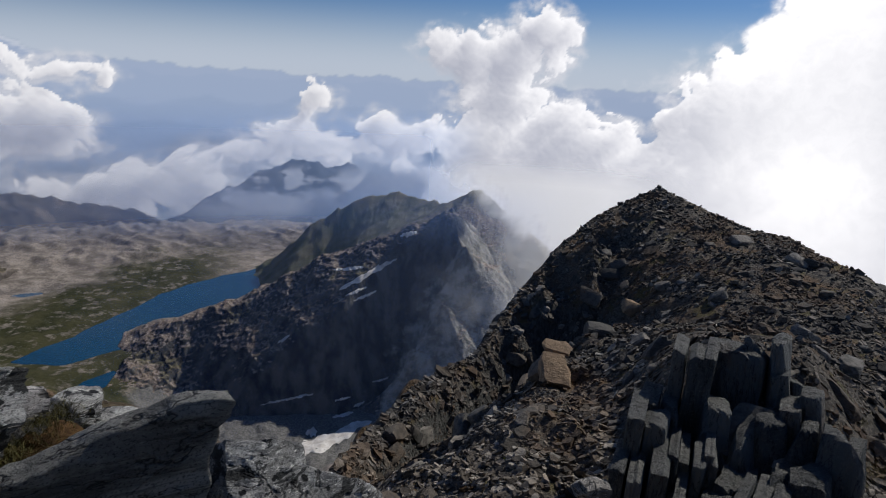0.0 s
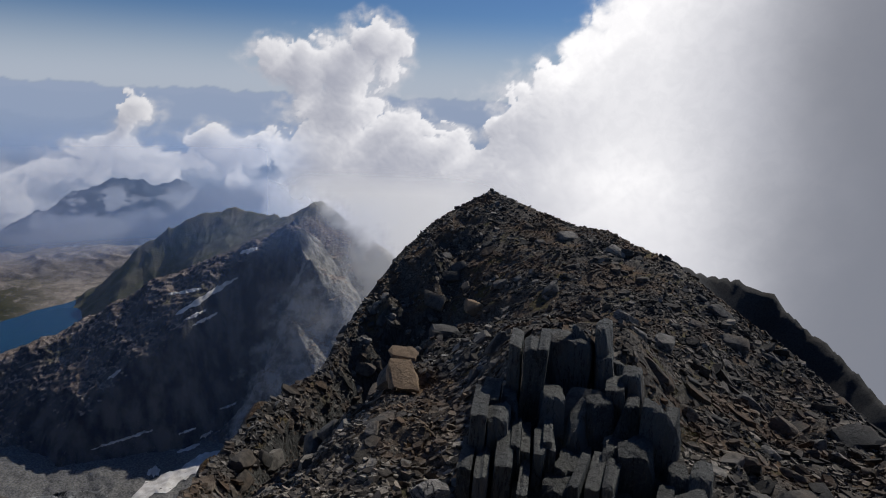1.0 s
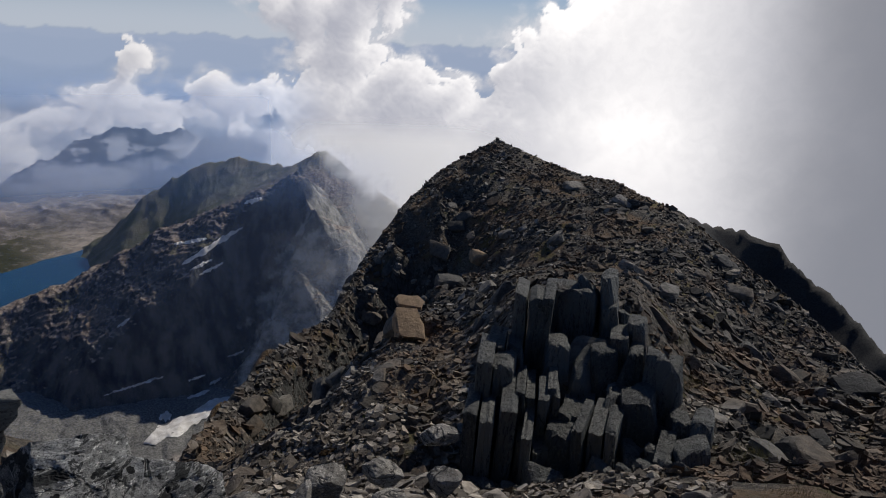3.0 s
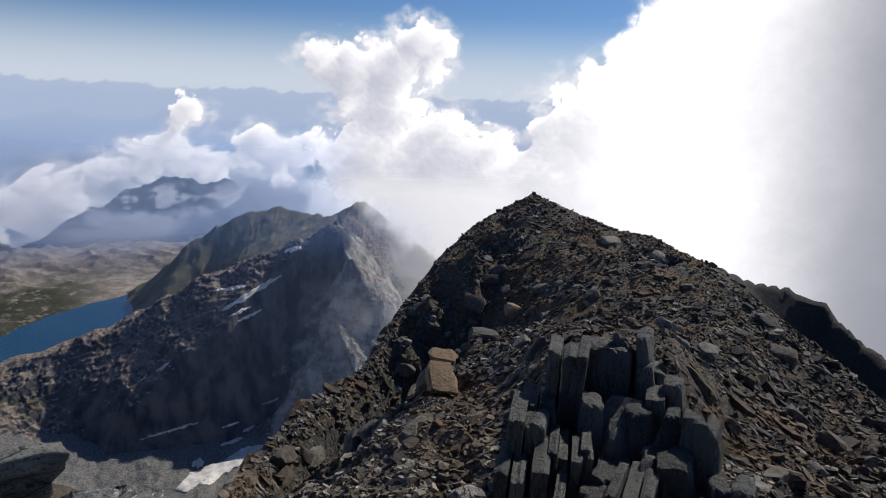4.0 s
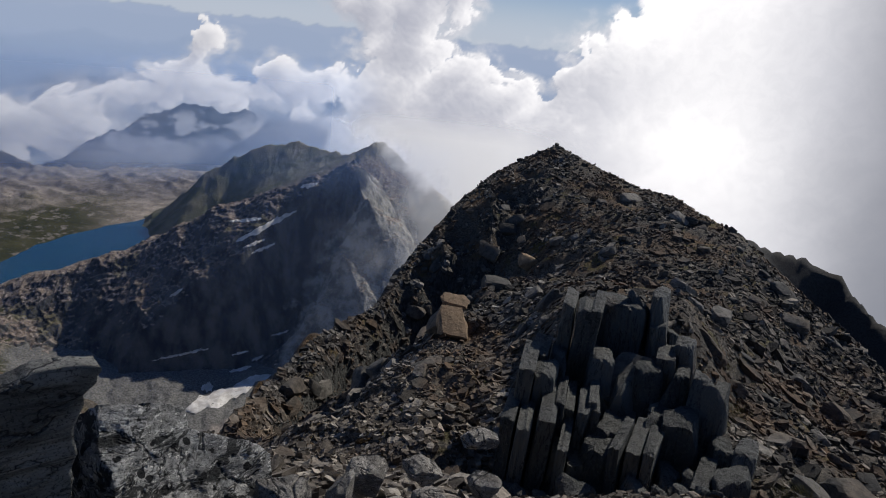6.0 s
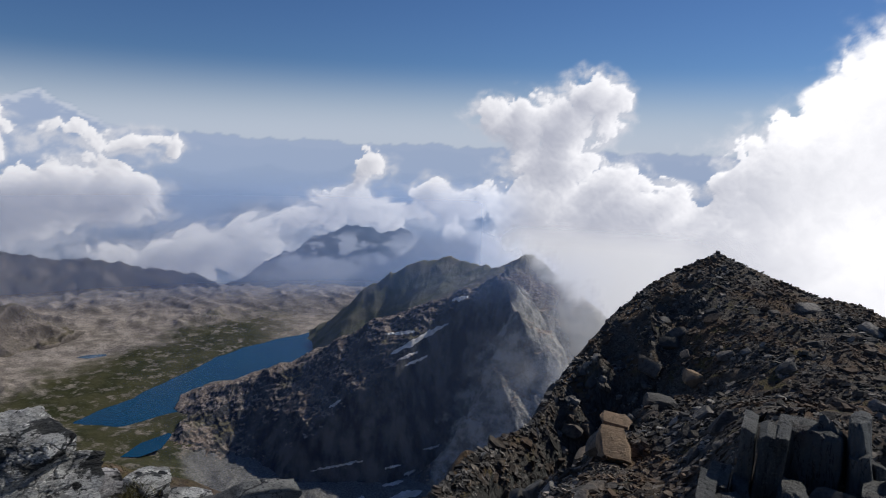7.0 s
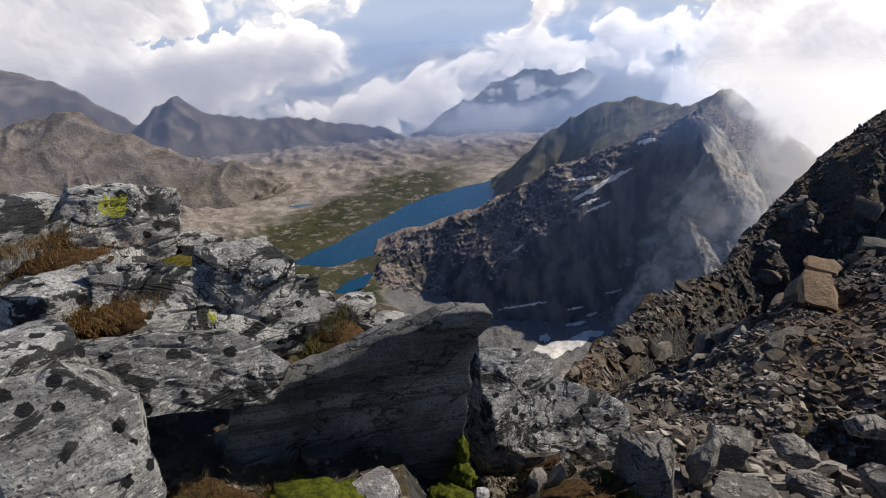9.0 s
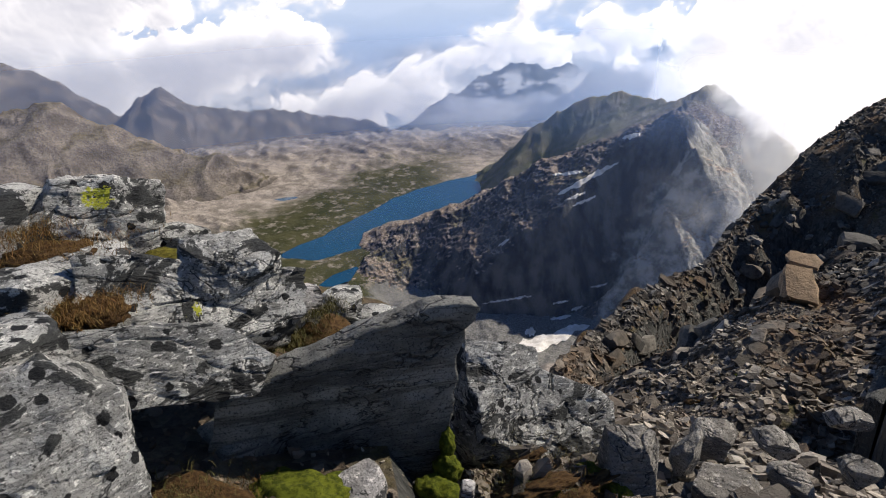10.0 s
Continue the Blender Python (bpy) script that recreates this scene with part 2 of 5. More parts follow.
ROCK = boulder_material("grey_gneiss", (0.52, 0.507, 0.465), (0.10, 0.098, 0.088), patches=-0.032)
PALE = boulder_material("pale_gneiss", (0.52, 0.49, 0.46), (0.30, 0.28, 0.26), 0.8)
BLOCK = boulder_material("block_gneiss", (0.34, 0.31, 0.262), (0.14, 0.122, 0.10), 0.9, patches=0.07)
SLAB = boulder_material("dark_gneiss", (0.27, 0.262, 0.232), (0.07, 0.067, 0.058), 0.8, (0.25, 0.3, 5.0), 0.2, 0.09, 0.75)
FLANK = scree_material("flank_stone", [(0.055, 0.05, 0.044), (0.11, 0.099, 0.084), (0.34, 0.31, 0.265), (0.15, 0.105, 0.068)])
SCREE = scree_material("scree_stone", [(0.036, 0.033, 0.028), (0.088, 0.076, 0.060), (0.33, 0.282, 0.218), (0.155, 0.095, 0.052)])
RUBBLE = scree_material("rubble_stone", [(0.10, 0.083, 0.064), (0.215, 0.18, 0.14), (0.50, 0.435, 0.345), (0.205, 0.128, 0.07)])
STONE = scree_material("ridge_stone", [(0.07, 0.066, 0.058), (0.15, 0.138, 0.118), (0.30, 0.27, 0.225), (0.16, 0.115, 0.075)], "object")
LOOSE = scree_material("loose_block", [(0.17, 0.145, 0.115), (0.30, 0.26, 0.21), (0.50, 0.45, 0.365), (0.27, 0.18, 0.11)], "object")
LEAF = leaf_material()
# shade of the back ridge is put into this rock's colour
SHADE_ROCK = scree_material("shaded_schist", [(0.03, 0.029, 0.028), (0.045, 0.043, 0.04), (0.06, 0.056, 0.05), (0.05, 0.042, 0.034)], "object")
TAN = scree_material("ochre_schist", [(0.34, 0.24, 0.15), (0.40, 0.29, 0.19), (0.44, 0.34, 0.23), (0.28, 0.19, 0.11)], "object")


def ground_material():
    """Rubble, brown earth and sparse turf of the near ridge."""
    m = Mat("stony_earth")
    stones = m.cells(13, m.stretch((1, 1, 1.6)), out="Color")
    tone = m.t.nodes.new("ShaderNodeSeparateColor")
    m.put(tone.inputs[0], stones)
    c = m.mix(m.ramp(tone.outputs[0], 0.1, 0.9), (0.085, 0.074, 0.06), (0.21, 0.18, 0.14))
    earth = m.ramp(m.noise(0.45, 6, 0.62), 0.44, 0.62)
    c = m.mix(m.math("MULTIPLY", earth, 0.85), c, (0.20, 0.12, 0.06))
    c = m.mix(m.math("MULTIPLY", m.ramp(m.noise(0.9, 6, 0.6, None, 0.5), 0.54, 0.64), 0.7), c, (0.14, 0.12, 0.035))
    c = m.mix(m.ramp(m.noise(30, 5, 0.7), 0.35, 0.7, 0, 0.6), c, (0.05, 0.045, 0.04))
    # steep faces have the flank's shade painted in as near-black rock
    steep = m.ramp(m.up(), 0.72, 0.5)
    face = m.mix(m.ramp(m.noise(2.5, 7, 0.65, m.stretch((3.5, 3.5, 0.6))), 0.36, 0.66), (0.045, 0.045, 0.041), (0.13, 0.126, 0.112))
    c = m.mix(steep, c, face)
    n = m.bump(m.cells(13, m.stretch((1, 1, 1.6))), 0.025, 0.7)
    n = m.bump(m.noise(3.0, 7, 0.68, m.stretch((3.5, 3.5, 0.5))), 0.16, 0.8, n)
    n = m.bump(m.noise(22, 6, 0.7), 0.04, 0.8, n)
    return m.done(c, 0.95, n, 0.2)


def mountain_material(name, rock, pale, turf, grass_from, scale, meadow=False, mottle=0.55, relief=4.0):
    """Far slopes: bare rock where steep, pale slabs, thin turf where level."""
    m = Mat(name)
    c = m.mix(m.ramp(m.noise(0.03 * scale, 8, 0.65), 0.38, 0.62), rock, pale)
    c = m.mix(m.ramp(m.noise(0.30 * scale, 9, 0.72), 0.47, 0.60, 0, mottle), c, tuple(0.4 * v for v in rock))
    level = m.math("MULTIPLY", m.ramp(m.up(), grass_from, grass_from + 0.12), m.ramp(m.noise(0.02 * scale, 7, 0.62), 0.40, 0.55))
    c = m.mix(level, c, m.mix(m.ramp(m.noise(0.11 * scale, 6, 0.6), 0.4, 0.62), turf, tuple(0.55 * v for v in turf)))
    if meadow:
        low = m.t.nodes.new("ShaderNodeSeparateXYZ")
        m.put(low.inputs[0], m.place)
        near_lake = m.math("MULTIPLY", m.attribute("meadow"), m.ramp(m.noise(0.06, 7, 0.65), 0.36, 0.5, 0.35, 1.0))
        c = m.mix(near_lake, c, m.mix(m.ramp(m.noise(0.03, 7, 0.65), 0.4, 0.62), (0.034, 0.038, 0.014), (0.07, 0.066, 0.03)))
    if meadow:
        gravel = m.mix(m.ramp(m.noise(0.5, 7, 0.7), 0.4, 0.62), (0.11, 0.106, 0.097), (0.25, 0.238, 0.215))
        c = m.mix(m.ramp(low.outputs["Z"], -376, -370, 1, 0), c, gravel)
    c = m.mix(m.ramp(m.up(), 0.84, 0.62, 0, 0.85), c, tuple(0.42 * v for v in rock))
    n = m.bump(m.noise(0.12 * scale, 10, 0.68), relief / scale, 0.8)
    return m.done(c, 0.95, n, 0.1)


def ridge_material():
    """Brown boulder fields where gentle, shade-dark rock where steep, thin turf on the far crest."""
    m = Mat("ridge_rock")
    blocks = m.t.nodes.new("ShaderNodeSeparateColor")
    m.put(blocks.inputs[0], m.cells(0.33, m.stretch((1, 1.3, 1)), out="Color"))
    c = m.mix(m.ramp(blocks.outputs[0], 0.1, 0.95), (0.17, 0.135, 0.108), (0.42, 0.345, 0.275))
    c = m.mix(m.ramp(m.noise(0.03, 6, 0.6), 0.4, 0.6, 0, 0.6), c, (0.22, 0.165, 0.12))
    c = m.mix(m.ramp(m.noise(0.018, 6, 0.6, m.stretch((1, 1, 1), turn=(0, 0, 30))), 0.56, 0.66, 0, 0.7), c, (0.13, 0.12, 0.055))
    # shade of the steep faces is painted in: near black, slightly blue
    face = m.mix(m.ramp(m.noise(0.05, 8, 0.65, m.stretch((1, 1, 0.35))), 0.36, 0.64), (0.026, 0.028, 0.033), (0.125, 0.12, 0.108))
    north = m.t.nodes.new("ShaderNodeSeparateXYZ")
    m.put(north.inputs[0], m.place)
    # sunlit side right of the rib is painted paler
    lit_rock = m.mix(m.ramp(m.noise(0.06, 8, 0.66), 0.38, 0.62), (0.14, 0.135, 0.12), (0.38, 0.36, 0.315))
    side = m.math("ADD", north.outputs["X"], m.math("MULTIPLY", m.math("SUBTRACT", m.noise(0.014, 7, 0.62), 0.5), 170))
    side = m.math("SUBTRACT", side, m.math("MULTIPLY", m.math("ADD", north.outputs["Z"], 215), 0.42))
    face = m.mix(m.ramp(side, 0, 16), face, lit_rock)
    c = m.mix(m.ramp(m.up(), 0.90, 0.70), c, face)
    turf = m.mix(m.ramp(m.noise(0.02, 7, 0.62), 0.4, 0.6), (0.12, 0.13, 0.075), (0.20, 0.185, 0.125))
    c = m.mix(m.math("MULTIPLY", m.ramp(north.outputs["Y"], 930, 1000), 0.85), c, turf)
    n = m.bump(m.cells(0.33, m.stretch((1, 1.3, 1))), 0.9, 0.45)
    n = m.bump(m.noise(0.3, 8, 0.7), 1.5, 0.8, n)
    return m.done(c, 0.95, n, 0.1)


GROUND = ground_material()
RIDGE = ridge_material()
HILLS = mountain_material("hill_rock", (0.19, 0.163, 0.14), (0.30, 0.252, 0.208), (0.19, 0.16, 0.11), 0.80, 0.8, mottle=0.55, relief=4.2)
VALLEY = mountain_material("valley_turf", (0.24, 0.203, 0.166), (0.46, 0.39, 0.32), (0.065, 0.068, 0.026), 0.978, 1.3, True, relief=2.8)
# blue of the distance haze is put into the far hills' rock colour
HAZED_ROCK = mountain_material("hazed_rock", (0.06, 0.075, 0.10), (0.10, 0.115, 0.14), (0.07, 0.09, 0.10), 0.9, 0.5)


def water_material():
    m = Mat("lake_water")
    c = m.mix(m.ramp(m.noise(0.004, 3), 0.4, 0.6), (0.004, 0.045, 0.095), (0.004, 0.055, 0.105))
    return m.done(c, 0.12, m.bump(m.noise(0.35, 4, 0.6), 0.3, 0.5), 0.5)


WATER = water_material()


def snow_material():
    m = Mat("old_snow")
    c = m.mix(m.ramp(m.noise(0.12, 5), 0.35, 0.65), (0.80, 0.76, 0.70), (0.62, 0.57, 0.50))
    return m.done(c, 0.8, m.bump(m.noise(0.8, 5), 0.25, 0.5))


SNOW = snow_material()


# ---- near ridge ----
# azimuth, elevation and level distance of the skyline of the near ground, all round
RIM = [(-180, -22, 7), (-120, -20, 7), (-75, -17, 6), (-55, -17, 5.2), (-45, -19.5, 4.8), (-36, -24, 4.2), (-28, -27, 4.2), (-20, -33, 4.2),
       (-16, -37, 6.0), (-11.5, -35.2, 12), (-6.8, -30.8, 17), (-1.7, -26.2, 21), (3.4, -23.4, 24), (6.2, -19, 27), (8.1, -16.5, 29),
       (10.4, -13.3, 31), (12.7, -11.1, 33), (14.6, -9.7, 35), (18, -7.8, 37), (20.4, -8.6, 36), (23.4, -9.7, 35)]
RIM += [(25.4, -10.3, 34), (28.3, -10.6, 33), (30.3, -11.5, 32), (33.8, -12.5, 30), (39.3, -16, 27), (43.8, -18.4, 25), (48.2, -21.2, 22),
        (51, -22.7, 20), (65, -28, 14), (90, -28, 9), (180, -22, 7)]
RIM = np.array(RIM, float)
# heights of the near ground 2.5 m and 8 m out, by azimuth
STEP_AZ = [-180, -60, -45, -30, -20, -12, 0, 20, 45, 90, 180]
STEP_A = [-1.75, -1.70, -1.72, -1.80, -1.95, -2.2, -2.25, -2.2, -2.05, -1.9, -1.75]
STEP_B = [-1.9, -1.7, -1.75, -1.95, -3.4, -5.9, -6.0, -6.2, -5.0, -3.2, -1.9]
# the near rib: azimuth, level distance and elevation of its edge; then the hollow behind it, at the foot of the summit slope
RIB = np.array([(-12, 8.6, -36.6), (-6, 9.8, -36.0), (0, 11.5, -33.2), (5, 13.5, -29.2), (10, 16.0, -25.0), (14, 19.0, -22.2), (18, 15.0, -23.6), (22, 12.4, -20.8), (25, 12.2, -19.6), (31, 12.2, -19.4), (34, 12.0, -22.4), (37, 12.0, -25.4), (44, 14.0, -25.6), (51, 12.5, -27.0)], float)
HOLLOW = np.array([(-12, 10.0, -36.8), (-6, 14.6, -35.8), (0, 19.2, -33.0), (5, 22.2, -29.0), (10, 25.6, -24.8), (14, 26.5, -20.8), (18, 24.5, -19.6), (24, 22.0, -18.4), (30, 21.0, -18.0), (36, 19.0, -20.4), (44, 18.0, -24.4), (51, 15.5, -26.2)], float)


def near_height(x, y, rough=1.0):
    r = np.hypot(x, y)
    az = np.degrees(np.arctan2(x, y))
    rs = np.interp(az, RIM[:, 0], RIM[:, 2])
    zs = rs * np.tan(np.radians(np.interp(az, RIM[:, 0], RIM[:, 1])))
    ra, rb = np.minimum(2.5, 0.4 * rs), np.minimum(8, 0.66 * rs)
    za, zb = np.interp(az, STEP_AZ, STEP_A), np.interp(az, STEP_AZ, STEP_B)
    far = (az > -12) & (az < 51)
    re = np.where(far, np.maximum(np.interp(az, RIB[:, 0], RIB[:, 1]), rb + 0.2), rb + 0.25 * (rs - rb))
    ze = np.where(far, re * np.tan(np.radians(np.interp(az, RIB[:, 0], RIB[:, 2]))), zb + (zs - zb) * (re - rb) / (rs - rb))
    rc = np.where(far, np.clip(np.interp(az, HOLLOW[:, 0], HOLLOW[:, 1]), re + 0.2, rs - 0.4), rb + 0.7 * (rs - rb))
    zc = np.where(far, rc * np.tan(np.radians(np.interp(az, HOLLOW[:, 0], HOLLOW[:, 2]))), zb + (zs - zb) * (rc - rb) / (rs - rb))
    gentle = smooth(13, 20, az)
    rm, zm = rc + (0.34 + 0.16 * gentle) * (rs - rc), zc + (0.62 - 0.12 * gentle) * (zs - zc)
    z = -1.68 + (za + 1.68) * r / ra
    for r0, z0, r1, z1 in ((ra, za, rb, zb), (rb, zb, re, ze), (re, ze, rc, zc), (rc, zc, rm, zm), (rm, zm, rs, zs)):
        z = np.where(r >= r0, z0 + (z1 - z0) * (r - r0) / (r1 - r0), z)
    z = np.where(r >= rs, zs - 0.5 * (r - rs) - 0.9 * np.maximum(r - rs - 1.2, 0), z)
    amp = rough * smooth(0.8, 9, r) * (1 - 0.8 * smooth(0.88, 1.0, r / rs) * (r < rs * 1.02))
    # even scree on the sunny side of the summit, crags and ledges on the shaded flank
    calm = smooth(14, 20, az + 2.0 * perlin(r * 0.3, 0 * r, 171))
    crag = (1 - calm) * smooth(re, re + 2.0, r) * (1 - smooth(0.9, 1.0, r / rs)) * far
    z = z + amp * ((0.34 - 0.10 * calm) * ridged(x * 0.17 + 0.05 * y, y * 0.17, 4, 3) + (0.20 - 0.10 * calm) * fbm(x * 0.7, y * 0.7, 3, 9))
    z = z + rough * crag * 0.95 * (ridged(x * 0.22 + 0.12 * y, 0.16 * y - 0.10 * x, 4, 180, 0.5) - 0.25)
    z = z + rough * (1 - 0.6 * calm) * (0.035 * fbm(x * 2.2, y * 2.2, 4, 21) + 0.05 * smooth(4, 12, r) * ridged(x * 1.3, y * 1.3, 3, 5))
    return z


near_az = np.concatenate([np.arange(-180, -72, 3.0), np.arange(-72, 72, 0.3), np.arange(72, 181, 3.0)])
near_r = np.concatenate([[0.0], np.geomspace(0.25, 6.5, 130), np.geomspace(6.55, 20, 165), np.geomspace(20.2, 45, 90), np.geomspace(46, 500, 30)])
ground = sheet("ground", near_az, near_r, near_height, GROUND)
tagged(ground, "stony brown earth and rubble of a mountain ridge rising to a pointed summit", "ground", kind="structure")


# ---- darker ridge behind the summit ----
def back_height(x, y):
    pts = [polar(az, el, r) for az, el, r in ((28, -11.5, 58), (34, -12.4, 62), (36, -13.1, 66), (39, -13.2, 68), (41.7, -13.9, 68),
                                             (42.9, -15.3, 66), (45.6, -16.8, 64), (48.2, -18.6, 60), (50.6, -20.4, 56), (60, -27, 48), (75, -35, 40))]
    return crest(pts, x, y, 1.2, 1.0, blend=0.7) + 0.35 * ridged(x * 0.09, y * 0.09, 5, 40) + 0.12 * fbm(x * 0.6, y * 0.6, 4, 42)


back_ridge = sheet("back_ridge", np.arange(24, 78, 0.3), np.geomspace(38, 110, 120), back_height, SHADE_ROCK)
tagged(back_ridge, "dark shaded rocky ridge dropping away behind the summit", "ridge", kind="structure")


# ---- valley, lake, ridges ----
LAKE_Z = -360.0
LAKE = [(-35.4, 896), (-33.5, 872), (-31.9, 861), (-29.5, 872), (-27.6, 882), (-25.5, 880), (-22, 900), (-17, 960), (-13.5, 1120), (-13.8, 1215),
        (-15.7, 1236), (-19.4, 1182), (-22, 1146), (-24.1, 1108), (-26, 1052), (-29.5, 982), (-32.2, 936)]
LAKE_XY = [(r * math.sin(radians(a)), r * math.cos(radians(a))) for a, r in LAKE]
TARN_XY = [(r * math.sin(radians(a)), r * math.cos(radians(a))) for a, r in ((-31.9, 776), (-30.4, 800), (-28.5, 818), (-28.3, 812), (-29.2, 782), (-30.6, 770))]
POOL_XY = [(r * math.sin(radians(a)), r * math.cos(radians(a))) for a, r in ((-35.0, 1168), (-34, 1176), (-32.9, 1170), (-32.8, 1160), (-34, 1156))]


def lake_ridge_height(x, y):
    sky = [polar(az, el, r) for az, el, r in ((-16, -16.2, 1235), (-15.3, -15.6, 1225), (-13.4, -14.2, 1210), (-11.6, -12.6, 1195), (-11.0, -12.0, 1195),
                                             (-9.5, -11.1, 1195), (-6.5, -10.0, 1190), (-4.2, -9.7, 1170), (-1.9, -10.2, 1110), (0, -10.4, 1050),
                                             (1.6, -9.9, 1010), (2.3, -8.9, 1005), (3, -8.6, 1000), (3.5, -9.5, 990), (4.3, -10.2, 980), (6, -11.2, 960), (8, -12.8, 930), (11, -17, 870), (14, -22, 810), (20, -30, 760))]
    front = [polar(az, el, r) for az, el, r in ((2.4, -12.6, 930), (0.6, -11.1, 850), (-2.6, -12.6, 850), (-6.3, -14.0, 852), (-9.9, -15.2, 856), (-13.7, -16.9, 860),
                                                (-15.3, -18, 862), (-18.9, -19.3, 868), (-23.2, -20.4, 870), (-24.6, -21.4, 858), (-26.4, -23.2, 830), (-28.6, -24.6, 795), (-31.5, -26.2, 755))]
    rib = [polar(az, el, r) for az, el, r in ((0.6, -10.9, 850), (2.0, -14.1, 800), (-0.3, -18.0, 775), (0.5, -19.6, 755), (-2.4, -23.1, 740), (-4.2, -26.6, 728), (-8.4, -29.2, 715))]
    knee = np.interp(np.degrees(np.arctan2(x, y)), [-27, -22, -18, -13.9, -8.8, -4.9, 2], [420, 240, 132, 109, 88, 22, 14])
    h = np.maximum(crest(sky, x, y, 0.8, 0.42, 150), crest(front, x, y, 0.5, 0.30, knee, np.interp(np.degrees(np.arctan2(x, y)), [-27, -22, -15], [0.25, 0.7, 1.6])))
    h = np.maximum(h, crest(rib, x, y, 0.7, 1.7, 60))
    r, az = np.hypot(x, y), np.degrees(np.arctan2(x, y))
    # smooth turf on the far crest, blocks on the front ridge
    far = smooth(900, 980, r)
    h = h + (6.5 - 2.5 * far) * ridged(x * 0.012, y * 0.012, 5, 60, 0.5)
    blocks = smooth(1.0, 0.2, far) * smooth(12, -3, az + 0 * r)
    h = h + (1 - far) * 2.2 * ridged(x * 0.028 + 0.3 * perlin(x * 0.02, y * 0.02, 64), y * 0.028, 5, 65, 0.58)
    return h + blocks * (1.9 * ridged(x * 0.07, y * 0.07, 3, 66, 0.6) + 1.5 * ridged(x * 0.16, y * 0.16, 3, 69, 0.6)) + far * (1.2 + 2.0 * smooth(-3, 2, az)) * ridged(x * 0.05, y * 0.05, 4, 67, 0.6)


def valley_floor(x, y):
    r, az = np.hypot(x, y), np.degrees(np.arctan2(x, y))
    hollow = np.interp(az, [-60, -32, -26, -20, -14, -6, 0, 10], [-360, -364, -380, -390, -393, -388, -385, -385])
    hollow = hollow + 0.25 * np.maximum(640 - r, 0)
    d = np.minimum(polygon_distance(LAKE_XY, x, y), np.minimum(polygon_distance(TARN_XY, x, y), polygon_distance(POOL_XY, x, y) + 0.0))
    d = d + 5 * fbm(x * 0.02, y * 0.02, 4, 77)
    still = 1 - smooth(-35, -29, az) * smooth(980, 890, r)
    meadow = LAKE_Z + np.clip(0.10 * d, -4, 3) + still * smooth(75, 200, d) * (5 + 13 * np.maximum(ridged(x * 0.010 + 0.004 * y, y * 0.017, 6, 81, 0.55) + 0.1, 0) + 0.03 * np.maximum(d - 90, 0)) + 2.5 * smooth(4, 60, d)
    meadow = meadow + 1.2 * still * smooth(2, 40, d) * ridged(x * 0.07, y * 0.07, 4, 85)
    meadow = meadow + (1 - still) * smooth(8, 40, d) * (3.0 * ridged(x * 0.05, y * 0.05, 4, 91, 0.6) + 1.0)
    w = smooth(-33.5, -25, az) * smooth(875, 765, r)
    far = smooth(1500, 2800, r) * 900 + smooth(2500, 4700, r) * 600 + 900 * smooth(3, 10, az) * smooth(1050, 1350, r) + 500 * smooth(14, 40, az) * smooth(500, 1000, r)
    return meadow * (1 - w) + (hollow + 4 * fbm(x * 0.02, y * 0.02, 6, 88) + 1.8 * ridged(x * 0.07, y * 0.07, 4, 92)) * w - far


def left_hills_height(x, y):
    back = [polar(az, el, r) for az, el, r in ((-75, 0, 2100), (-60, -1.5, 2050), (-52.2, -3.9, 2000), (-50.6, -4.7, 1990), (-49.1, -5.9, 1960), (-47.9, -6.8, 1930), (-46.5, -7.8, 1900), (-45.4, -8.8, 1880),
                                              (-43.9, -7.7, 1850), (-42.2, -7.0, 1830), (-40.4, -8.3, 1800), (-37.5, -9.1, 1770), (-33, -9.6, 1740))]
    back += [polar(az, el, r) for az, el, r in ((-30.3, -10.5, 1720), (-26.4, -11.2, 1680), (-23.6, -12, 1620), (-20.7, -13.4, 1500), (-15.7, -14.8, 1400))]
    front = [polar(az, el, r) for az, el, r in ((-75, -6, 1500), (-60, -7, 1480), (-53, -7.4, 1450), (-50.9, -7, 1440), (-49.2, -7.1, 1430), (-47.9, -8.5, 1410), (-46.1, -9.2, 1390),
                                               (-43.9, -10.8, 1350), (-41.2, -12.1, 1310), (-38.6, -12.9, 1290), (-36.5, -14.1, 1270), (-34, -15.6, 1250))]
    h = np.maximum(crest(back, x, y, 0.7, 0.62), crest(front, x, y, 0.6, 0.55))
    crags = smooth(0.1, 0.55, fbm(x * 0.005, y * 0.005, 3, 97) + 0.25)
    return h + 15 * ridged(x * 0.0055, y * 0.0055, 3, 90, 0.42) + (1.5 + 11 * crags * (1 - 0.85 * smooth(1480, 1620, np.hypot(x, y)))) * ridged(x * 0.022 + 9, y * 0.022, 5, 95, 0.55) - 4 + smooth(1480, 1620, np.hypot(x, y)) * 6 * ridged(x * 0.011, y * 0.011, 4, 99, 0.5)


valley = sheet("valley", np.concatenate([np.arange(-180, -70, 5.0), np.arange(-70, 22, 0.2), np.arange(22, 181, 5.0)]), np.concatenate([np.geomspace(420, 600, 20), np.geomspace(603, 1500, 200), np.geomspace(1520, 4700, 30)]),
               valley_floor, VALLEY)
vx, vy = np.array([v.co[:2] for v in valley.data.vertices]).T
shore = np.minimum(polygon_distance(LAKE_XY, vx, vy), polygon_distance(TARN_XY, vx, vy)) + 55 * fbm(vx * 0.012, vy * 0.012, 4, 86)
green = smooth(190, 110, shore) * smooth(-16, -22, np.degrees(np.arctan2(vx, vy)))
point_colours(valley, "meadow", np.stack([green, green, green, green], -1))
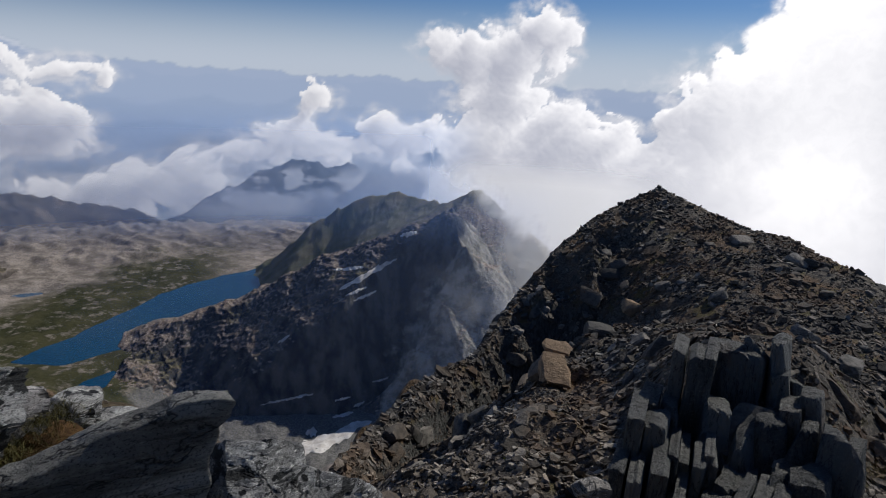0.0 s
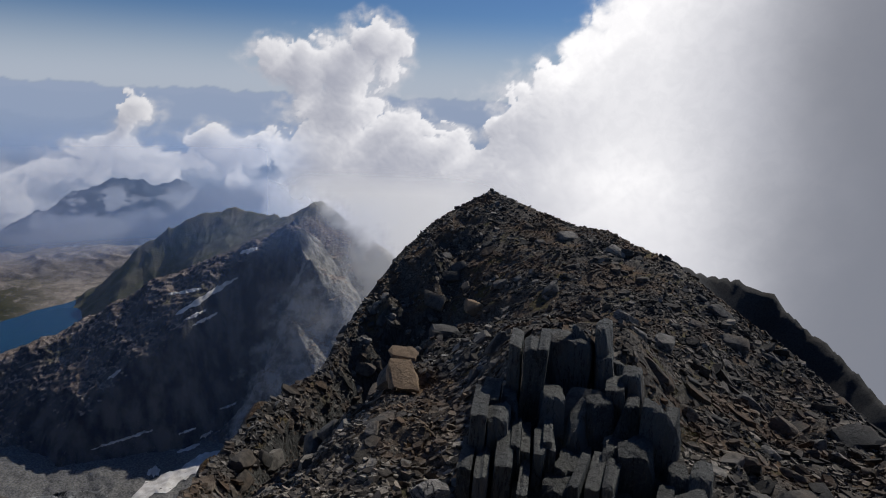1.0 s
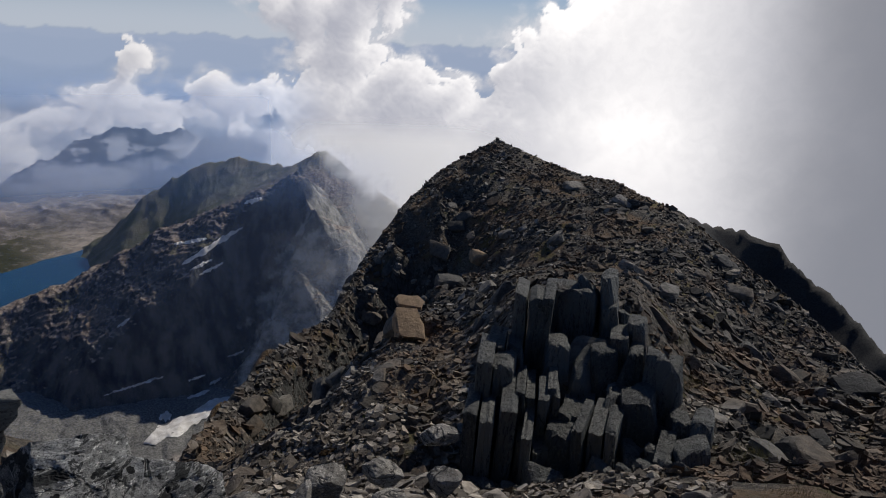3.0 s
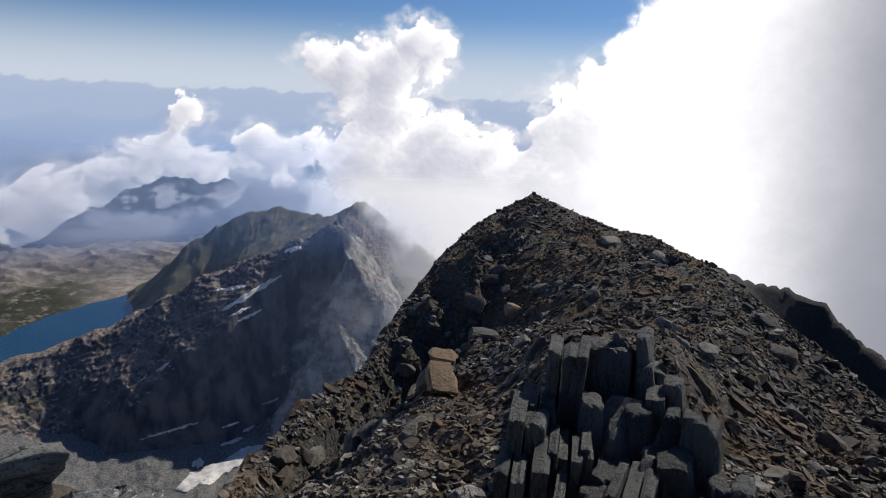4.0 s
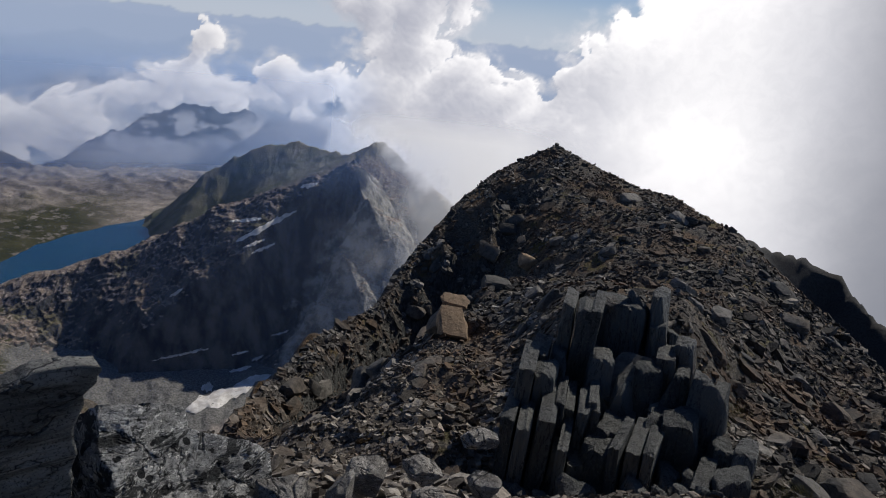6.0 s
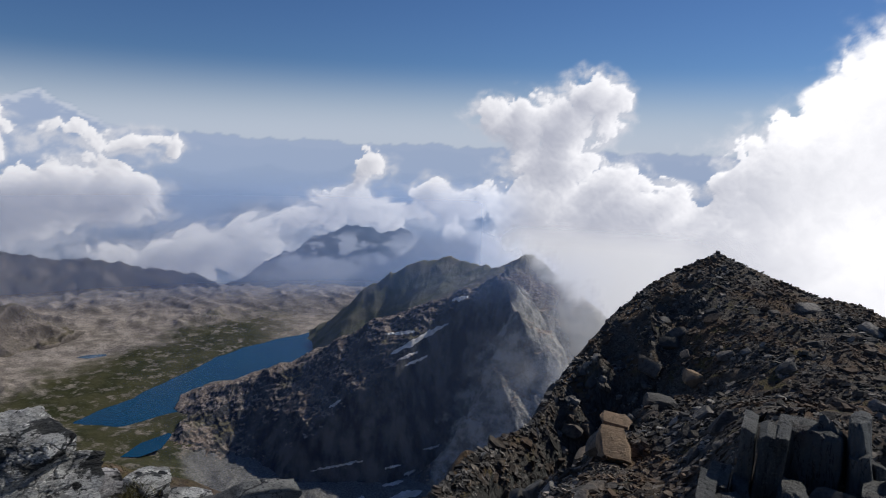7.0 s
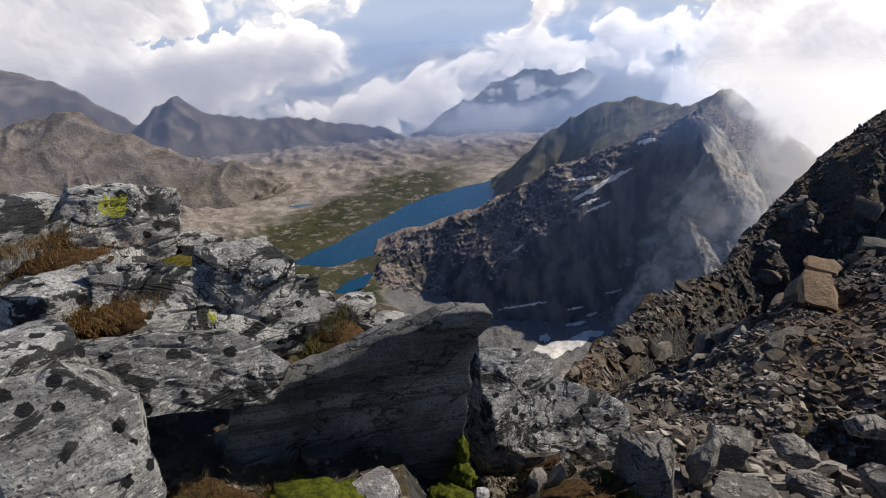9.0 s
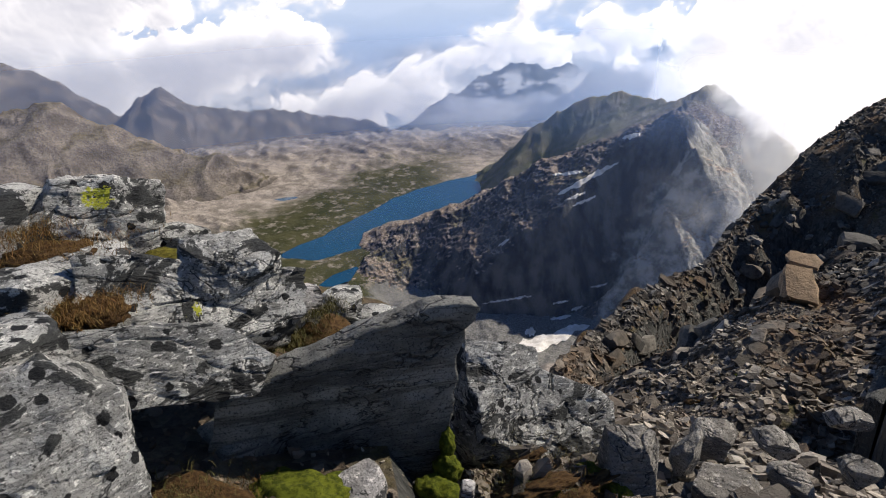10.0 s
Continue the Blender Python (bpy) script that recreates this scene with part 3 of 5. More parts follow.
tagged(valley, "high alpine valley floor with grey rock knolls and green turf", "valley", kind="structure")
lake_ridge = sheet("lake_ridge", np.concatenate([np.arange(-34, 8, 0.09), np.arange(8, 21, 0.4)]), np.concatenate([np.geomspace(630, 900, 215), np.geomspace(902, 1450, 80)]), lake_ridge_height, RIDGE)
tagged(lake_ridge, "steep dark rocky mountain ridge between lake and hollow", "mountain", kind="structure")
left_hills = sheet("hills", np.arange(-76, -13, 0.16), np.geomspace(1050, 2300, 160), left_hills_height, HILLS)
tagged(left_hills, "brown rocky hills beyond the lake under low cloud", "hill", kind="structure")


def lake_sheet(name, outline, grow, label):
    bm = bmesh.new()
    cx, cy = sum(p[0] for p in outline) / len(outline), sum(p[1] for p in outline) / len(outline)
    pts = [(x + grow * (x - cx) / math.hypot(x - cx, y - cy), y + grow * (y - cy) / math.hypot(x - cx, y - cy)) for x, y in outline]
    bm.faces.new([bm.verts.new((x, y, LAKE_Z)) for x, y in pts])
    bmesh.ops.recalc_face_normals(bm, faces=bm.faces)
    if bm.faces[0].normal.z < 0 if bm.faces.ensure_lookup_table() is None else False:
        bmesh.ops.reverse_faces(bm, faces=bm.faces)
    bmesh.ops.triangulate(bm, faces=bm.faces)
    return tagged(part(name, bm, WATER, None), label, "lake", kind="structure")


lake_sheet("lake", LAKE_XY, 14, "deep blue mountain lake lying in a rocky basin")
lake_sheet("tarn", TARN_XY, 4, "small blue tarn below the lake")
lake_sheet("pool", POOL_XY, 3, "small dark pool among rock knolls")


# ---- hills standing out of the cloud ----
def far_hills_height(x, y):
    a = [polar(az, el, r) for az, el, r in ((-25, -13, 2200), (-20.4, -10.4, 2190), (-18.5, -9.4, 2180), (-15.5, -7.9, 2180), (-13, -7.2, 2180), (-11.1, -7.0, 2180), (-10.4, -7.7, 2180), (-8.6, -7.3, 2190),
                                           (-6.8, -8.0, 2190), (-5.1, -9.4, 2190), (-3.4, -9.8, 2190), (-2.4, -8.6, 2190), (-1.4, -8.2, 2190), (-0.4, -8.3, 2190), (0.6, -9.2, 2190), (2, -11, 2190))]
    return crest(a, x, y, 0.9, 0.8) + 17 * ridged(x * 0.008, y * 0.008, 6, 120, 0.55) - 6


far_hills = sheet("far_hills", np.arange(-27, 4, 0.14), np.geomspace(1950, 2270, 110), far_hills_height, HAZED_ROCK)
tagged(far_hills, "blue hazy rocky hills rising out of the cloud bank", "hill", kind="structure")

# ---- distance: hazy ranges ----
FAR_R = 4650.0


def dome(name, az, el, material, radius, bulge=None):
    """A sheet of distance on a sphere round the ridge."""
    a, e = np.meshgrid(np.radians(az), np.radians(el), indexing="ij")
    r = radius if bulge is None else radius * (1 - bulge)
    p = np.stack([r * np.cos(e) * np.sin(a), r * np.cos(e) * np.cos(a), r * np.sin(e)], -1)
    return mesh_object(name, p.reshape(-1, 3), grid_faces(len(az), len(el)), material)


def glow_material(name):
    m = Mat(name)
    out = m.t.nodes["Material Output"]
    m.t.nodes.remove(m.b)
    glow, clear, mixer = m.t.nodes.new("ShaderNodeEmission"), m.t.nodes.new("ShaderNodeBsdfTransparent"), m.t.nodes.new("ShaderNodeMixShader")
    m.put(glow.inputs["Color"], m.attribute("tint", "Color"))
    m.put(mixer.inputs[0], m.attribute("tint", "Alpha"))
    m.t.links.new(clear.outputs[0], mixer.inputs[1])
    m.t.links.new(glow.outputs[0], mixer.inputs[2])
    m.t.links.new(mixer.outputs[0], out.inputs["Surface"])
    return m.m


def distance():
    az, el = np.concatenate([np.arange(-180, -75, 3.0), np.arange(-75, 75, 0.28), np.arange(75, 181, 3.0)]), np.concatenate([np.arange(-40, -7, 1.5), np.arange(-7, -0.8, 0.25), np.arange(-0.8, 3.2, 0.09), np.arange(3.2, 16, 0.5)])
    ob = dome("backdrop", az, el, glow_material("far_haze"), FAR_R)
    a, e = np.meshgrid(az, el, indexing="ij")
    # distance haze is painted into the glow colours, palest above the skyline
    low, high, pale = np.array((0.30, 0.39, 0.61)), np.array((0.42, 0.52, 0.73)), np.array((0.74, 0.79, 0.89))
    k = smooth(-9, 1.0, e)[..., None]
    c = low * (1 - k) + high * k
    # ranges one behind another, each painted paler for the haze between
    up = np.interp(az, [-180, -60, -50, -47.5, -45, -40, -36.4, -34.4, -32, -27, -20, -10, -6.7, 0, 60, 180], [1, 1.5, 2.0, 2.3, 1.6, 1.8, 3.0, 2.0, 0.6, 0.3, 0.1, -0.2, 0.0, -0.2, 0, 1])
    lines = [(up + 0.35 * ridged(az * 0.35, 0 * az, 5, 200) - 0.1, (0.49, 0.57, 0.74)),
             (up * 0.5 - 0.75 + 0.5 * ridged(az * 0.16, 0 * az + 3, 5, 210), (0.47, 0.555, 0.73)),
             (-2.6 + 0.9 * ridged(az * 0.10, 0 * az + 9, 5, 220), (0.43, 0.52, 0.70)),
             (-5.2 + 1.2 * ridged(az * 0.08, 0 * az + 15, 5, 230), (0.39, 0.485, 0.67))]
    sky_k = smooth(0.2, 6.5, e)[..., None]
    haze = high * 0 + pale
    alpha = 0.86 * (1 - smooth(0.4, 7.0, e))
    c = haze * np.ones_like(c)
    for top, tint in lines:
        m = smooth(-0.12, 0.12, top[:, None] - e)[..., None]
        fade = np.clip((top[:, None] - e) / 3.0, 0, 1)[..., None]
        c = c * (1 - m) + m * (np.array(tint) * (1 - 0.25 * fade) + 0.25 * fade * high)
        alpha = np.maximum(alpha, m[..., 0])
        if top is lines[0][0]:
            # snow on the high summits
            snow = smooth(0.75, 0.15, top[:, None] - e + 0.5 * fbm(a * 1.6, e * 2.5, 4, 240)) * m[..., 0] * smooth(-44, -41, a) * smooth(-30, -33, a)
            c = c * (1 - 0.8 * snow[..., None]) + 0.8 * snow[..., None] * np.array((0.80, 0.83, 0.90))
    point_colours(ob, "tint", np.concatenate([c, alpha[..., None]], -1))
    return tagged(ob, "pale blue hazy mountain ranges under the open sky", "backdrop", kind="structure")


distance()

# ---- clouds ----
CLOUD_R = 2300.0
# azimuth, elevation, half width, half height, in degrees
HEAPS = {
    "cumulus": [(-46, 0, 4.5, 4.0), (-43.2, 1.6, 2.4, 2.8), (-50, 2, 3, 4), (-40.4, 0.2, 2.0, 3.0), (-35, -4.3, 3.6, 2.4), (-31.3, -4.7, 3.0, 2.2), (-39, -5.6, 5, 3.2), (-46, -6, 5, 3.5), (-52, -3, 5, 5),
                (-57, 0, 6, 6), (-66, 1, 8, 7), (-80, 1, 12, 7), (-34, 0.0, 2.6, 0.7), (-30, -0.6, 2.4, 0.6), (-27.3, -0.9, 0.5, 0.8)],
    "bank": [(-31, -9.8, 3, 1.1), (-28, -9.6, 3, 1.4), (-25, -9.4, 3.5, 1.8), (-21, -8.8, 2.8, 1.7), (-17.5, -6.6, 3, 1.2), (-14, -5.6, 3, 1.5), (-11, -1.9, 1.05, 1.15), (-11.9, -3.4, 0.9, 1.6),
             (-11, -5.4, 2.5, 1.3), (-6, -4.2, 1.3, 1.4), (-3.6, -5.2, 2.4, 1.4), (-1.3, -4.4, 1.3, 1.2), (-7.8, -6.0, 2.4, 0.6), (-14, -9.6, 1.8, 0.45), (-9.2, -7.8, 1.0, 0.9), (-8.4, -9.4, 2, 0.6), (-4.0, -7.6, 1.3, 1.1)],
    "heap": [(3, -6, 4, 3.2), (6, -8.5, 4.5, 4), (9, -6, 5, 4), (13, -7.5, 5, 4.3), (18, -8, 5, 4), (7.5, -12.5, 4.5, 3.5), (13, -13, 6, 5), (5, 2.0, 2.6, 2.6), (7.4, 4.2, 2.1, 2.0), (8.6, 3.2, 1.5, 1.8), (2, 2.4, 2.2, 2.0), (-1, 2.6, 1.8, 1.6), (4.5, -1.5, 4, 2), (10, -3.0, 4, 1.3)],
    "storm": [(22, -2.6, 4.5, 4.5), (26, -1, 4.5, 4.6), (30, 1, 5, 7), (35, 2, 6.5, 10), (40, 2, 8, 13), (47, 0, 9, 16), (56, 0, 10, 18), (22, -9, 8, 5), (66, 0, 12, 18), (80, 0, 14, 14), (95, -2, 14, 10), (30, -16, 16, 14), (52, -18, 20, 18), (80, -16, 20, 16), (34, -32, 24, 18), (70, -34, 30, 20)],
}


def cloud_density(a, e):
    """Depth of cloud at azimuth a and elevation e: below 0 is clear air."""
    field = np.full(a.shape, -1.0)
    wa_, we_ = a + 0.7 * fbm(a * 0.3, e * 0.3, 3, 301), e + 0.5 * fbm(a * 0.3 + 40, e * 0.3, 3, 305)
    for heaps in HEAPS.values():
        for ca, ce, wa, we in heaps:
            d = 1 - np.sqrt(((wa_ - ca) / wa) ** 2 + ((we_ - ce) / we) ** 2)
            field = np.logaddexp(8 * field, 8 * d * min(1.0, 0.3 + 0.22 * min(wa, we))) / 8
    puffs, amp = 0.0, 1.0
    for k, s in enumerate((0.3, 0.72, 1.6, 3.5, 7.0)):
        puffs = puffs + amp * (np.abs(perlin(wa_ * s, we_ * s * 1.15, 320 + k)) - 0.27)
        amp *= 0.52
    return field + 0.58 * puffs * (1 - 0.6 * smooth(18, 34, a)) * smooth(-0.45, -0.1, field)


def cloud_material():
    m = Mat("cloud")
    out = m.t.nodes["Material Output"]
    m.t.nodes.remove(m.b)
    glow, clear, mixer = m.t.nodes.new("ShaderNodeEmission"), m.t.nodes.new("ShaderNodeBsdfTransparent"), m.t.nodes.new("ShaderNodeMixShader")
    wisp = m.noise(0.022, 9, 0.62, None, 0.5)
    m.put(glow.inputs["Color"], m.mix(m.ramp(wisp, 0.35, 0.65, 0.07, 0.0), m.attribute("cover", "Color"), (0.30, 0.33, 0.40)))
    veil = m.attribute("cover", "Alpha")
    frayed = m.math("ADD", veil, m.math("MULTIPLY", m.math("MULTIPLY", m.math("SUBTRACT", wisp, 0.5), 3.2), m.math("MULTIPLY", veil, m.math("SUBTRACT", 1.0, veil))))
    m.put(mixer.inputs[0], m.ramp(frayed, 0.0, 1.0))
    m.t.links.new(clear.outputs[0], mixer.inputs[1])
    m.t.links.new(glow.outputs[0], mixer.inputs[2])
    m.t.links.new(mixer.outputs[0], out.inputs["Surface"])
    return m.m


def clouds():
    """The far cloud bank and the haze of the deep valleys below it."""
    az, el = np.concatenate([np.arange(-85, -60, 0.5), np.arange(-60, 34, 0.13), np.arange(34, 90, 0.4)]), np.concatenate([np.arange(-45, -13, 0.8), np.arange(-13, 11, 0.12), np.arange(11, 19, 0.4)])
    a, e = np.meshgrid(az, el, indexing="ij")
    depth = cloud_density(a, e) + 0.4 * smooth(18, 26, a)
    # sun from up and to the right, painted into the cloud's glow colour
    shade = 0.0
    for step in (0.2, 0.5, 0.95, 1.5, 2.3):
        shade = shade + np.clip(cloud_density(a + 0.72 * step, e + 0.7 * step), 0, 0.8) * (0.42 + 0.28 * step)
    # rounded heads: brighter where they turn to the sun
    swell = np.sqrt(np.clip(depth + 0.06, 0, 1.2))
    toward = -(0.72 * np.gradient(swell, axis=0) / np.gradient(az)[:, None] + 0.7 * np.gradient(swell, axis=1) / np.gradient(el)[None, :])
    lit = np.exp(-0.95 * shade) + 0.15 * np.clip(toward, -0.9, 0.9) * smooth(30, 20, a)
    veil = smooth(-0.05, np.maximum(0.08 + 0.16 * fbm(a * 0.35, e * 0.35, 3, 340), 0.02) + 0.35 * smooth(17, 30, a), depth)
    lit = lit * (1 - smooth(28, 47, a + 2.5 * fbm(a * 0.12, e * 0.12, 3, 370))) + smooth(28, 47, a + 2.5 * fbm(a * 0.12, e * 0.12, 3, 370)) * 0.05
    # bright pool painted in where the sun stands behind the cloud
    lit = np.clip(lit + 0.9 * np.exp(-((a - 29) / 9) ** 2), 0, 1.45)[..., None]
    dark, white = np.array((0.60, 0.60, 0.67)), np.array((1.24, 1.19, 1.17))
    storm = smooth(28, 47, a + 2.5 * fbm(a * 0.12, e * 0.12, 3, 370))[..., None]
    dark = dark * (1 - storm) + np.array((0.31, 0.32, 0.37)) * storm
    c = dark + (white - dark) * lit
    c = c * (1 + 0.13 * smooth(-10, 8, a) * smooth(44, 36, a))[..., None]
    # haze in the low valleys, painted as a blue-grey tint
    haze = np.maximum(0.86 * smooth(-5.5, -10, e), 0.84 * smooth(-4.6, -6.4, e) * smooth(-27, -20, a)) * smooth(24, 14, a)
    tint = np.array((0.23, 0.28, 0.38)) * np.ones_like(c)
    # thin cloud between the heaps
    wide = cloud_density(a, e + 0.3) + 0.15 * fbm(a * 0.5, e * 0.8, 4, 350)
    thin = 0.8 * smooth(-0.6, 0.05, wide) * smooth(-0.6, 0.3, fbm(a * 0.28 + 9, e * 0.5, 4, 360, 0.4) + 0.2)
    c = c * veil[..., None] + (1 - veil)[..., None] * (np.array((0.66, 0.68, 0.76)) * 0.6 + 0.4 * c)
    veil = veil + thin * (1 - veil)
    cover = veil + haze * (1 - veil)
    c = (c * veil[..., None] + tint * (haze * (1 - veil))[..., None]) / np.maximum(cover, 1e-4)[..., None]
    ob = dome("cloud_bank", az, el, cloud_material(), CLOUD_R)
    point_colours(ob, "cover", np.concatenate([c, cover[..., None]], -1))
    return tagged(ob, "bright white cumulus cloud bank drifting over the far valleys", "backdrop", kind="structure")


clouds()


# ---- thin mist in front of the slopes ----
def mist_material(name, tint):
    """Thin mist, lit through by the sun and the sky."""
    m = Mat(name)
    out = m.t.nodes["Material Output"]
    m.t.nodes.remove(m.b)
    lit, clear, mixer = m.t.nodes.new("ShaderNodeBsdfTranslucent"), m.t.nodes.new("ShaderNodeBsdfTransparent"), m.t.nodes.new("ShaderNodeMixShader")
    lit.inputs["Color"].default_value = (*tint, 1)
    m.put(mixer.inputs[0], m.attribute("cover", "Alpha"))
    m.t.links.new(clear.outputs[0], mixer.inputs[1])
    m.t.links.new(lit.outputs[0], mixer.inputs[2])
    m.t.links.new(mixer.outputs[0], out.inputs["Surface"])
    return m.m


def mist(name, az, el, radius, tint, cover, label):
    a, e = np.meshgrid(az, el, indexing="ij")
    ob = dome(name, az, el, mist_material(name, tint), radius)
    k = cover(a, e)
    point_colours(ob, "cover", np.stack([k, k, k, k], -1))
    return tagged(ob, label, "mist", kind="stuff")


def flank_mist(a, e):
    """Cloud spilling over the end of the lake ridge, and wisps rising from its foot."""
    n = fbm(a * 0.38, e * 0.38, 4, 410, 0.42)
    spill = smooth(-0.3, 2.6, (a - 3.7) * 0.55 + (e + 11.4) * 0.75 + 1.3 * n)
    wisp = 0.30 * np.exp(-((a - 5.6) / 3.0) ** 2 - ((e + 19.0 - 0.35 * (a - 4)) / 2.6) ** 2) * smooth(-0.9, 0.5, n)
    wisp = wisp + 0.05 * np.exp(-((a - 0.5) / 2.6) ** 2 - ((e + 18.4) / 2.4) ** 2) * smooth(-0.5, 0.6, n)
    spill_low = 0.42 * smooth(3.5, 9.5, a + 1.2 * n + 0.25 * (e + 18)) * smooth(-24, -18, e)
    spill = np.maximum(spill, 0)
    wisp = np.maximum(wisp, spill_low * smooth(-9, -14, e))
    blue = 0.008 * smooth(-29, -24, e) * smooth(-8, -13, e)
    return np.clip(np.maximum(spill * smooth(-19, -14, e) * smooth(-6.0, -8.6, e) * smooth(22, 13, a), wisp) + blue, 0, 0.97) * smooth(-33, -28, a) * smooth(32, 26, a)


mist("ridge_mist", np.arange(-34, 33, 0.4), np.arange(-30, -3, 0.3), 640, (0.97, 0.96, 0.95), flank_mist, "thin white mist curling round the end of the lake ridge")
def hill_wisps(a, e):
    """Scraps of cloud across the far hills, thick at their foot and towards the ridge end."""
    n = fbm(a * 0.42, e * 0.75, 5, 430, 0.55)
    foot_bank = 0.85 * smooth(-24, -19, a) * smooth(-9.6, -11.0, e + 0.9 * n) * (1 - 0.55 * smooth(-11.0, -12.6, e))
    scraps = 0.7 * smooth(0.12, 0.5, n) * smooth(-7.4, -8.4, e) * smooth(-20, -17, a)
    ends = 0.92 * smooth(-10.4, -7.6, a + 1.2 * n) * smooth(-7.4, -8.4, e + 0.55 * n)
    k = np.maximum(np.maximum(foot_bank, scraps), ends)
    return np.clip(0.08 * smooth(-6.0, -8.0, e) + k, 0, 0.95) * smooth(-29, -24, a) * smooth(7, 3, a) * smooth(-15.5, -13, e)


mist("cloud_wisps", np.arange(-30, 8, 0.12), np.arange(-16, -5, 0.09), 1900, (0.92, 0.94, 1.0), hill_wisps, "pale wisps of cloud drifting across the foot of the far hills")
# tinted see-through sheets, added to lay distance haze over the slopes
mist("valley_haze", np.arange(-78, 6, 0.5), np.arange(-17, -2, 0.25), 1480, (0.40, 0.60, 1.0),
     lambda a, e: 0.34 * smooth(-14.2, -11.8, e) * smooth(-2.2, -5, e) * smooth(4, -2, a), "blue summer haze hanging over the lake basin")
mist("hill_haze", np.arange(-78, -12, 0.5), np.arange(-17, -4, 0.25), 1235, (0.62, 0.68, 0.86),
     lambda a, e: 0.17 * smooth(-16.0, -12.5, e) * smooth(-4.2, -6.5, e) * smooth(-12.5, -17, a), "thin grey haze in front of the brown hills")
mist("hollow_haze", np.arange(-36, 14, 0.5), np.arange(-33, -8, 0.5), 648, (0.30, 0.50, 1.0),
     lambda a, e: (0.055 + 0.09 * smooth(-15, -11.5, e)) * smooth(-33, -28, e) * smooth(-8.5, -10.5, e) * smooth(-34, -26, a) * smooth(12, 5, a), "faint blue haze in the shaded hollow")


# ---- stones and boulders ----
def icosphere(level):
    bm = bmesh.new()
    bmesh.ops.create_icosphere(bm, subdivisions=level, radius=1.0)
    v = np.array([q.co for q in bm.verts])
    f = np.array([[q.index for q in p.verts] for p in bm.faces])
    bm.free()
    return v, f


SPHERES = {k: icosphere(k) for k in (2, 3, 4, 5, 6)}


def turn(rx, ry, rz):
    return np.array(Euler([radians(a) for a in (rx, ry, rz)]).to_matrix())


def rock_points(level, size, seed, cuts=12, rough=0.035, layers=0.0, keep=0.58, lean=0.0):
    """An angular boulder: a block split along planes, then broken by noise and by foliation ledges."""
    rng = np.random.default_rng(seed)
    v, f = SPHERES[level]
    p = v / np.abs(v).max(1, keepdims=True) ** 0.92
    for _ in range(cuts):
        n = rng.normal(size=3) * (1, 1, 1 - lean)
        n /= np.linalg.norm(n)
        over = np.maximum(p @ n - np.abs(n).sum() * (keep - 0.04 + rng.uniform(0.0, 0.26)), 0)
        p = p - over[:, None] * n
    p = p / np.abs(p).max(0) * np.array(size) * 0.5
    big = max(size)
    shift = rng.uniform(0, 50, 3)
    out = p / np.maximum(np.linalg.norm(p, axis=1, keepdims=True), 1e-6)
    bump = 0.35 * perlin3(p / big * 2.0 + shift, seed % 89) + 0.7 * fbm3(p / big * 5.5 + shift, 5, seed % 97, 0.6)
    crack = 1 - np.abs(perlin3(p / big * (2.2, 2.2, 5.0) + shift + 4, 31 + seed % 53))
    p = p + out * (rough * big * (bump - 0.5 * smooth(0.96, 1.0, crack)))[:, None]
    if layers:
        axis = turn(12, 8, 0) @ np.array((0.1, 0.2, 0.97))
        h = p @ axis / layers + 0.6 * perlin3(p / big * 2 + shift, 5)
        ledge = h - np.floor(h)
        p = p + out * ((0.10 * layers) * (smooth(0.05, 0.2, ledge) - smooth(0.8, 0.97, ledge)) * (0.5 + perlin3(p / big * 1.5 + shift + 9, 6)))[:, None]
    return p, f


def boulder(name, place, size, seed, material, label, category="boulder", level=4, rot=(0, 0, 0), group="", **shape):
    p, f = rock_points(level, size, seed, **shape)
    ob = mesh_object(name, p @ turn(*rot).T, f, material)
    ob.data.set_sharp_from_angle(angle=radians(24))
    ob.location = place
    return tagged(ob, label, category, group)


def foot(az, el):
    """Where the line of sight from the head of the ridge meets the near ground."""
    a = radians(az)
    r = np.geomspace(1.2, 60, 900)
    z = near_height(r * math.sin(a), r * math.cos(a))
    hit = np.nonzero(z >= r * math.tan(radians(el)))[0]
    k = hit[0] if len(hit) else 500
    return r[k] * math.sin(a), r[k] * math.cos(a), float(z[k]), float(r[k])


NEAR = "boulders on the knoll"
